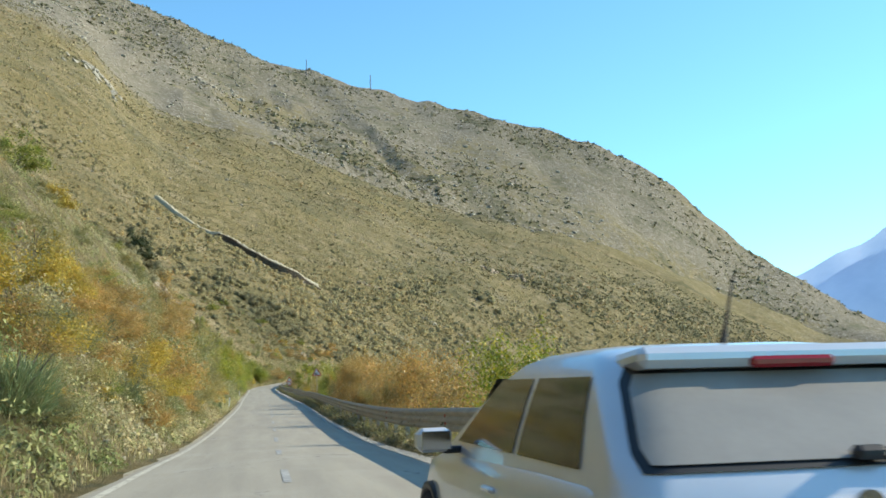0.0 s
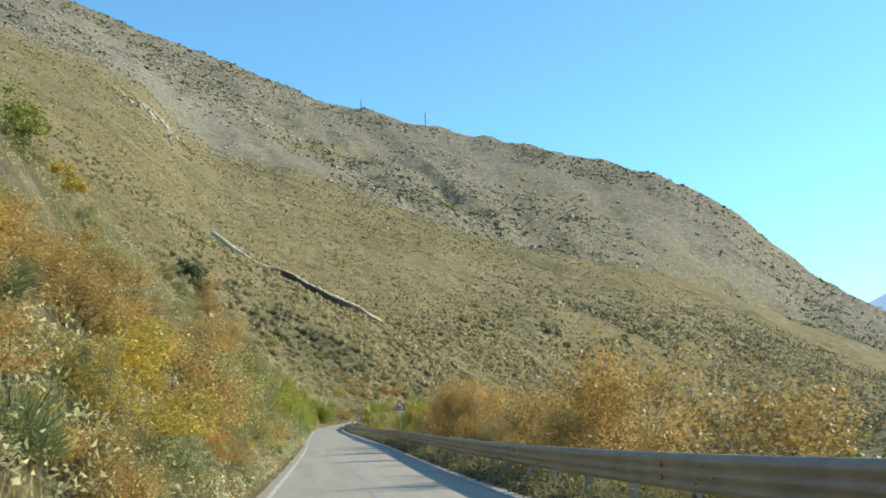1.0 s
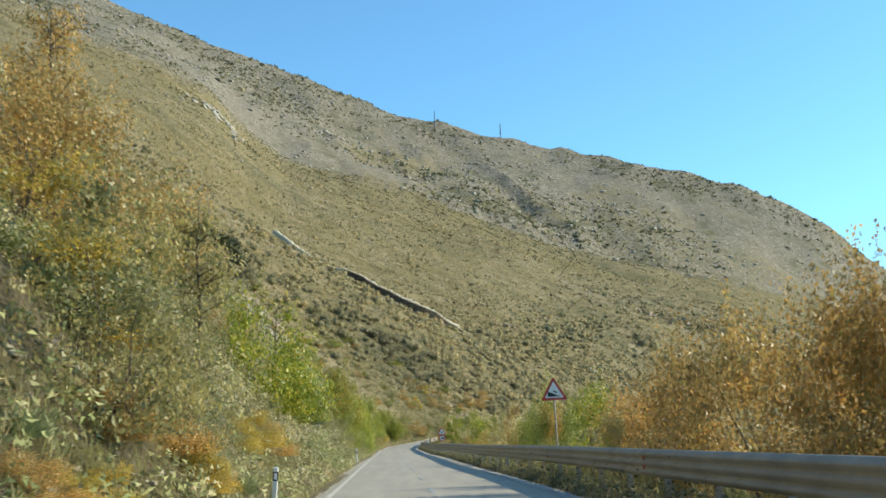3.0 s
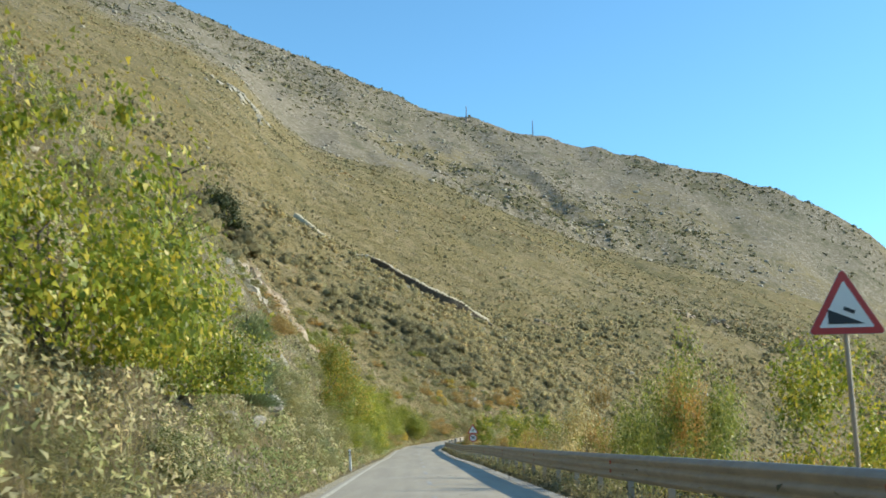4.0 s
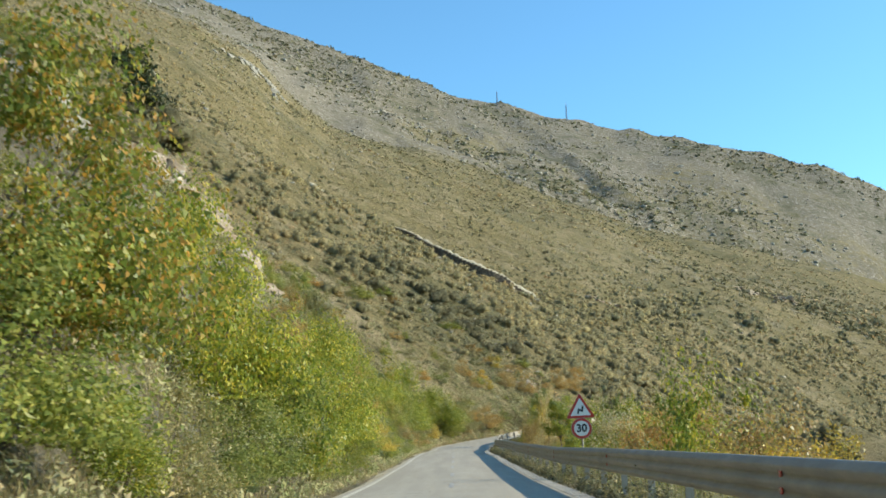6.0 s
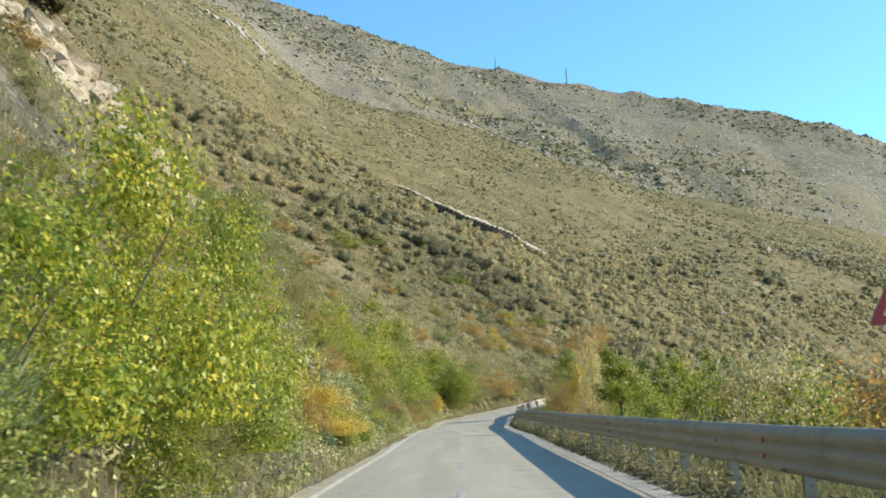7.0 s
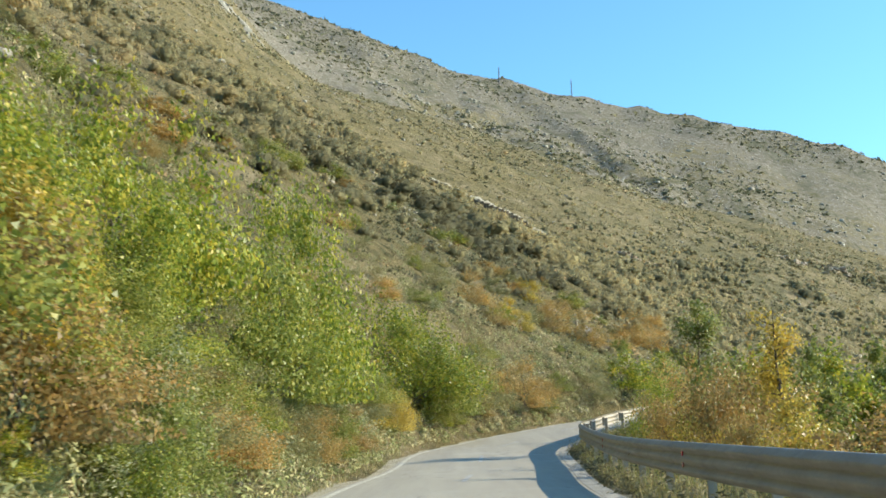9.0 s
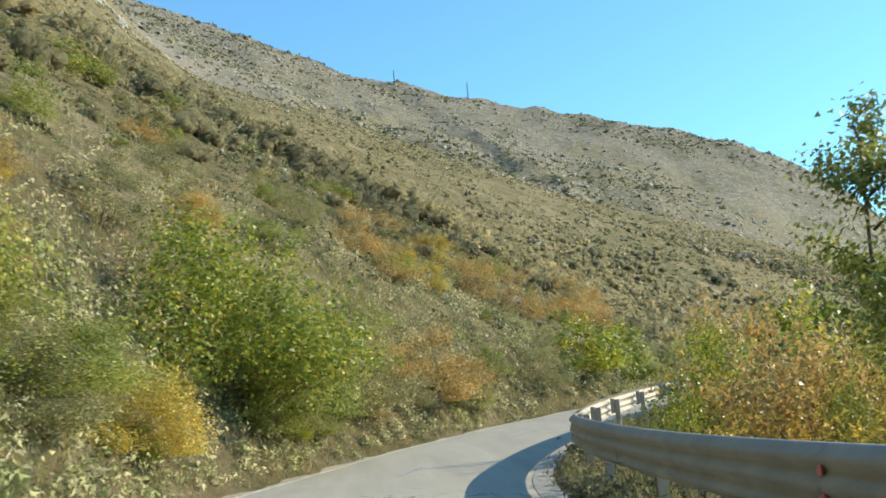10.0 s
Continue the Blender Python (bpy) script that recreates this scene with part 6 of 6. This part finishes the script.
def bushes(name, label, x, y, radius, flat, tone, kit, seed):
    """Rounded bushes at places, in one."""
    rng = np.random.default_rng(seed)
    kits = [bush_kit(seed * 10 + k, *kit) for k in range(7)]
    which = rng.integers(0, len(kits), len(x))
    z = lie(x, y) - 0.15 * radius
    verts, ways, tris, tones, start = [], [], [], [], 0
    for k, (v, w, f) in enumerate(kits):
        i = np.flatnonzero(which == k)
        a = rng.uniform(0, 2 * math.pi, len(i))
        co, si = np.cos(a)[:, None], np.sin(a)[:, None]
        wide = radius[i, None] * rng.uniform(0.85, 1.15, (len(i), 1))
        high = radius[i, None] * flat * rng.uniform(0.75, 1.2, (len(i), 1))
        verts.append(np.stack([(v[:, 0] * co - v[:, 1] * si) * wide + x[i, None], (v[:, 0] * si + v[:, 1] * co) * wide + y[i, None], v[:, 2] * high + z[i, None]], -1).reshape(-1, 3))
        ways.append(np.stack([w[:, 0] * co - w[:, 1] * si, w[:, 0] * si + w[:, 1] * co, np.broadcast_to(w[:, 2], (len(i), len(w)))], -1).reshape(-1, 3))
        tris.append((start + np.arange(len(i))[:, None, None] * len(v) + f[None]).reshape(-1, 3))
        tones.append(np.repeat(tone[i], len(v)))
        start += len(i) * len(v)
    me = quick_mesh(name, np.vstack(verts), np.vstack(tris), BUSH, True)
    me.normals_split_custom_set_from_vertices(np.vstack(ways).astype(np.float32))
    me.attributes.new("tone", "FLOAT", "POINT").data.foreach_set("value", np.hstack(tones).astype(np.float32))
    return tagged(new(name, me), label, "scrub", kind="stuff")


BUSH = tone_material("bush_leaves", [(0.0, (0.21, 0.20, 0.12)), (0.3, (0.37, 0.34, 0.195)), (0.55, (0.49, 0.43, 0.24)), (0.8, (0.58, 0.48, 0.26)), (1.0, (0.60, 0.45, 0.23))], 0.75, 1.2, 2.6, 0.42)


def bushes_of(name, label, count, low, high, kit, seed, spread=1.0, grow=1.0, flat=0.95, clear=0.0):
    x, y, off = sown(count, low, high, spread)
    far = beside(np.clip(x, -90, 90), np.clip(y, -60, 320))[0] < np.where(y > 238, -0.75, -1.0) * clear
    x, y = x[far], y[far]
    foot = smooth(60, 15, lie(x, y) - 0.05 * y)
    radius = np.clip(srng.lognormal(-0.2, 0.42, len(x)), 0.35, 2.0) * (0.7 + 0.5 * foot) * grow * np.where(off[far] < 60, 0.8, 1.0) * (1.0 + 0.45 * fractal(x, y, 28, 2, 57))
    tone = np.clip(0.47 + 0.34 * fractal(x, y, 34, 3, 51) + srng.normal(0, 0.15, len(x)) - 0.06 * foot, 0.03, 0.88)
    return bushes(name, label, x, y, radius, flat, tone, kit, seed)


bushes_of("bank_bushes", "rounded olive and ochre bushes on the bank above the road", 1300, 6, 75, (5, 240, 0.085), 1, 1.0, 1.1, 0.85, 20.0)
bushes_of("near_hillside_bushes", "rounded olive and grey-green bushes on the lower hillside", 1800, 50, 115, (3, 125, 0.12), 2, 0.9, 1.15, 0.9)
bushes_of("hillside_bushes", "rounded olive and grey-green bushes over the dry hillside", 3600, 115, 215, (2, 46, 0.19), 8, 0.9, 1.15, 0.9)
bushes_of("middle_bushes", "olive and tan bushes on the middle slope", 5600, 215, 430, (2, 10, 0.24), 3, 0.9, 1.05, 0.85)
scrub_of("bank_scrub", "low olive and russet scrub on the bank above the road", 3600, 6, 62, 26, 0.16, 1, 1.0, 0.09, 0.7)
scrub_of("hillside_scrub", "low olive and tan scrub between the bushes", 7500, 55, 200, 11, 0.22, 2, 1.0, 0.16, 0.62)
scrub_of("mid_scrub", "olive and tan scrub on the middle slope", 12000, 190, 420, 7, 0.32, 8, 0.9, 0.4, 0.8)
scrub_of("far_bushes", "dark bushes dotted over the high slope", 1500, 330, 760, 26, 0.24, 7, 0.9, 1.0, 1.4, 0.35)
foot_x, foot_y = srng.uniform(8, 165, 9600), srng.uniform(285, 580, 9600)
low_ = (foot_y > 268 + 1.5 * foot_x) & (foot_y < 400 + 1.1 * foot_x) & (lie(foot_x, foot_y) > -6) & (fractal(foot_x, foot_y, 24, 3, 12) > -0.45) & (np.min(np.hypot(foot_x[:, None] - WALL[None, ::3, 0], foot_y[:, None] - WALL[None, ::3, 1]), axis=1) > 7)
foot_x, foot_y = foot_x[low_], foot_y[low_]
bushes("foot_bushes", "dense olive and grey-green bushes at the foot of the hillside", foot_x, foot_y, np.clip(srng.lognormal(0.15, 0.4, len(foot_x)), 0.5, 2.4), 0.85, np.clip(srng.normal(0.46, 0.2, len(foot_x)), 0.02, 0.85), (2, 26, 0.22), 7)
# the ravine with its ledges: bushes toned dark stand in for its shade
gx2 = np.interp(srng.uniform(0, 1, 130), [0, 0.5, 1], [58, 78, 104]) + srng.normal(0, 9, 130)
gy2 = np.interp(gx2, [50, 60, 78, 100, 120], [460, 474, 510, 548, 570]) + srng.normal(0, 13, 130)
bushes("ravine_bushes", "dense bushes toned dark to stand in for shade in the ravine of the hillside", gx2, gy2, srng.uniform(1.0, 2.8, 130), 0.8, np.clip(srng.normal(0.2, 0.14, 130), 0, 0.5), (3, 40, 0.1), 5)
scrub_of("far_scrub", "olive and tan scrub high on the slope", 29000, 400, 860, 4, 0.55, 3, 0.85, 1.0)
n = 64000
r = srng.uniform(650, 1465, n)
a = np.radians(srng.uniform(-26, 34, n))
sx, sy = r * np.sin(a), 110 + r * np.cos(a)
rim = np.interp(np.degrees(a), CREST[:, 0], CREST[:, 1])
ok = (r > rim * 1.03) & (fractal(sx, sy, 150, 4, 88) + srng.uniform(-0.6, 0.5, n) > -0.05)
sx, sy = sx[ok], sy[ok]
radius = np.clip(srng.lognormal(0.3, 0.55, len(sx)), 0.6, 4.6)
tagged(new("ridge_scrub", clumps("ridge_scrub", sx, sy, radius, 0.6, 4, 0.62, np.clip(srng.normal(0.3, 0.15, len(sx)), 0.05, 0.7), SCRUB, 4)), "dark scattered scrub on the rocky mountain", "scrub", kind="stuff")


n = 1100
k = np.minimum(srng.integers(80, len(LINE) + 40, n), len(LINE) - 1 - srng.integers(0, 28, n) * (srng.uniform(0, 1, n) < 0.6))
off = HALF + 3.5 + 27 * srng.uniform(0, 1, n) ** 1.7
vx, vy = LINE[k, 0] + RIGHT[k, 0] * off + AHEAD[k, 0] * srng.uniform(-1, 1, n), LINE[k, 1] + RIGHT[k, 1] * off + AHEAD[k, 1] * srng.uniform(-1, 1, n)
bushes("valley_bushes", "olive and russet bushes on the slope below the road", vx, vy, np.clip(srng.lognormal(-0.25, 0.35, n), 0.4, 1.6), 1.1, np.clip(srng.normal(0.5, 0.2, n), 0.05, 1), (3, 60, 0.1), 6)


# ---- grass and weeds ----
def blades(name, x, y, tall, seed, mat):
    rng = np.random.default_rng(seed)
    n = len(x)
    foot = np.stack([x, y, lie(x, y) - 0.02], 1)
    a = rng.uniform(0, 2 * math.pi, n)
    lean = rng.uniform(0.1, 0.7, n) * tall
    tip = foot + np.stack([np.cos(a) * lean, np.sin(a) * lean, tall], 1)
    side = np.stack([-np.sin(a + 0.6), np.cos(a + 0.6), np.zeros(n)], 1) * rng.uniform(0.004, 0.011, (n, 1))
    v = np.stack([foot - side, foot + side, tip + side * 0.25, tip - side * 0.25], 1).reshape(-1, 3)
    return quick_mesh(name, v, np.arange(4 * n).reshape(-1, 4), mat)


grng = np.random.default_rng(61)
n = 90000
k = grng.integers(70, len(LINE) - 20, n)
away = 0.3 + 12 * grng.uniform(0, 1, n) ** 1.7
off = HALF + away
gx_ = LINE[k, 0] - RIGHT[k, 0] * off + AHEAD[k, 0] * grng.uniform(-0.6, 0.6, n)
gy_ = LINE[k, 1] - RIGHT[k, 1] * off + AHEAD[k, 1] * grng.uniform(-0.6, 0.6, n)
ok = fractal(gx_, gy_, 2.2, 3, 4) + grng.uniform(-0.6, 0.8, n) > -0.1
tall = grng.uniform(0.12, 0.42, n) * np.interp(away, [0.3, 1.0, 3], [0.5, 1.0, 1.5])
tagged(new("bank_grass", blades("bank_grass", gx_[ok], gy_[ok], tall[ok], 1, STRAW)), "dry straw-coloured grass and weeds on the bank", "grass", kind="stuff")
n = 66000
k = grng.integers(60, len(LINE) - 20, n)
off = HALF + 0.5 + 4.2 * grng.uniform(0, 1, n) ** 1.7
gx_ = LINE[k, 0] + RIGHT[k, 0] * off + AHEAD[k, 0] * grng.uniform(-0.6, 0.6, n)
gy_ = LINE[k, 1] + RIGHT[k, 1] * off + AHEAD[k, 1] * grng.uniform(-0.6, 0.6, n)
ok = fractal(gx_, gy_, 1.6, 3, 6) + grng.uniform(-0.6, 0.6, n) > -0.05
tagged(new("verge_grass", blades("verge_grass", gx_[ok], gy_[ok], (grng.uniform(0.12, 0.6, n) * np.interp(off, [3.2, 4.2], [0.6, 1.3]))[ok], 2, MEADOW)), "green and straw-coloured grass below the guard rail", "grass", kind="stuff")


# leafy weeds between the shrubs
PALE_WEEDS = tone_material("pale_weeds", [(0.0, (0.18, 0.20, 0.08)), (0.4, (0.36, 0.33, 0.18)), (0.7, (0.52, 0.47, 0.30)), (1.0, (0.56, 0.42, 0.25))], 0.5, 1.15)
WEEDS = tone_material("weeds", [(0.0, (0.21, 0.26, 0.10)), (0.35, (0.36, 0.37, 0.17)), (0.65, (0.52, 0.465, 0.27)), (1.0, (0.54, 0.39, 0.22))], 0.48, 1.18)
n = 3600
k = grng.integers(75, len(LINE) - 22, n)
away = 0.9 + 15 * grng.uniform(0, 1, n) ** 1.5
wx = LINE[k, 0] - RIGHT[k, 0] * (HALF + away) + AHEAD[k, 0] * grng.uniform(-0.6, 0.6, n)
wy = LINE[k, 1] - RIGHT[k, 1] * (HALF + away) + AHEAD[k, 1] * grng.uniform(-0.6, 0.6, n)
wr = np.clip(grng.lognormal(-0.95, 0.4, n), 0.15, 1.0) * np.interp(away, [0.9, 3], [0.6, 1.15])
wt = np.clip(0.42 + 0.35 * fractal(wx, wy, 9, 3, 23) + grng.normal(0, 0.15, n), 0, 1)
tagged(new("bank_weeds", clumps("bank_weeds", wx, wy, wr, 1.0, 40, 0.16, wt, WEEDS, 8, 0.06, 0.6)), "green and brown weeds between the shrubs", "weeds", kind="stuff")
n = 3900
k = grng.integers(72, len(LINE) - 14, n)
away = 0.5 + 4.2 * grng.uniform(0, 1, n) ** 1.7
wx = LINE[k, 0] - RIGHT[k, 0] * (HALF + away) + AHEAD[k, 0] * grng.uniform(-0.6, 0.6, n)
wy = LINE[k, 1] - RIGHT[k, 1] * (HALF + away) + AHEAD[k, 1] * grng.uniform(-0.6, 0.6, n)
wr = np.clip(grng.lognormal(-0.85, 0.35, n), 0.2, 0.9) * np.interp(away, [0.5, 0.8, 1.5], [0.35, 0.8, 1.15])
wt = np.clip(0.42 - 0.04 * smooth(130, 150, wy) + 0.3 * fractal(wx, wy, 5, 3, 43) + grng.normal(0, 0.14, n), 0, 0.8)
tagged(new("roadside_brush", clumps("roadside_brush", wx, wy, wr, 1.15, 42, 0.19, wt, WEEDS, 14, 0.055, 0.6)), "low green and straw-coloured brush along the road's edge", "brush", kind="stuff")
n = 1500
wx, wy = -4.0 - 15 * grng.uniform(0, 1, n) ** 1.15, grng.uniform(94, 146, n)
wr = np.clip(grng.lognormal(-0.75, 0.35, n), 0.2, 0.9)
wt = np.clip(0.5 + 0.3 * fractal(wx, wy, 6, 3, 29) + grng.normal(0, 0.12, n), 0.05, 0.85)
tagged(new("dry_weeds", clumps("dry_weeds", wx, wy, wr, 1.0, 56, 0.12, wt, PALE_WEEDS, 10, 0.055, 0.6)), "pale dry weeds and seed heads on the stony bank", "weeds", kind="stuff")
n = 3300
k = grng.integers(75, len(LINE) - 22, n)
off = HALF + 0.40 + 3.6 * grng.uniform(0, 1, n) ** 2.8
wx, wy = LINE[k, 0] + RIGHT[k, 0] * off, LINE[k, 1] + RIGHT[k, 1] * off
tagged(new("verge_weeds", clumps("verge_weeds", wx, wy, np.clip(grng.lognormal(-1.1, 0.35, n), 0.15, 0.7) * np.interp(off, [HALF + 0.4, HALF + 0.55, HALF + 0.9], [0.5, 1.0, 1.1]), 1.35, 36, 0.18, np.clip(grng.normal(0.4, 0.2, n), 0, 0.85), SCRUB, 9, 0.05, 0.6)), "green and straw-coloured weeds below the guard rail", "weeds", kind="stuff")
n = 2300
k = grng.integers(int(np.argmin(np.abs(LINE[:, 1] - 186))), len(LINE) - 26, n)
away = 0.55 + 8 * grng.uniform(0, 1, n) ** 1.4
wx = LINE[k, 0] - RIGHT[k, 0] * (HALF + away) + AHEAD[k, 0] * grng.uniform(-0.6, 0.6, n)
wy = LINE[k, 1] - RIGHT[k, 1] * (HALF + away) + AHEAD[k, 1] * grng.uniform(-0.6, 0.6, n)
wr = np.clip(grng.lognormal(-0.8, 0.35, n), 0.2, 0.9) * np.interp(away, [0.5, 0.9, 1.6], [0.35, 0.8, 1.2])
wt = np.clip(0.48 + 0.3 * fractal(wx, wy, 5, 3, 53) + grng.normal(0, 0.14, n), 0.05, 0.9)
tagged(new("foot_weeds", clumps("foot_weeds", wx, wy, wr, 1.1, 44, 0.17, wt, WEEDS, 16, 0.055, 0.6)), "pale green and straw-coloured weeds at the foot of the bank", "weeds", kind="stuff")
n = 60000
k = grng.integers(75, len(LINE) - 22, n)
away = 0.55 + 2.6 * grng.uniform(0, 1, n)
wx = LINE[k, 0] - RIGHT[k, 0] * (HALF + away) + AHEAD[k, 0] * grng.uniform(-0.6, 0.6, n)
wy = LINE[k, 1] - RIGHT[k, 1] * (HALF + away) + AHEAD[k, 1] * grng.uniform(-0.6, 0.6, n)
ok = fractal(wx, wy, 3.0, 3, 14) + grng.uniform(-0.5, 0.7, n) > 0.0
tagged(new("roadside_weeds", blades("roadside_weeds", wx[ok], wy[ok], (grng.uniform(0.12, 0.36, n) * np.interp(away, [0.55, 1.3], [0.4, 1.0]))[ok], 12, MEADOW)), "tall dry weeds along the road's edge", "weeds", kind="stuff")
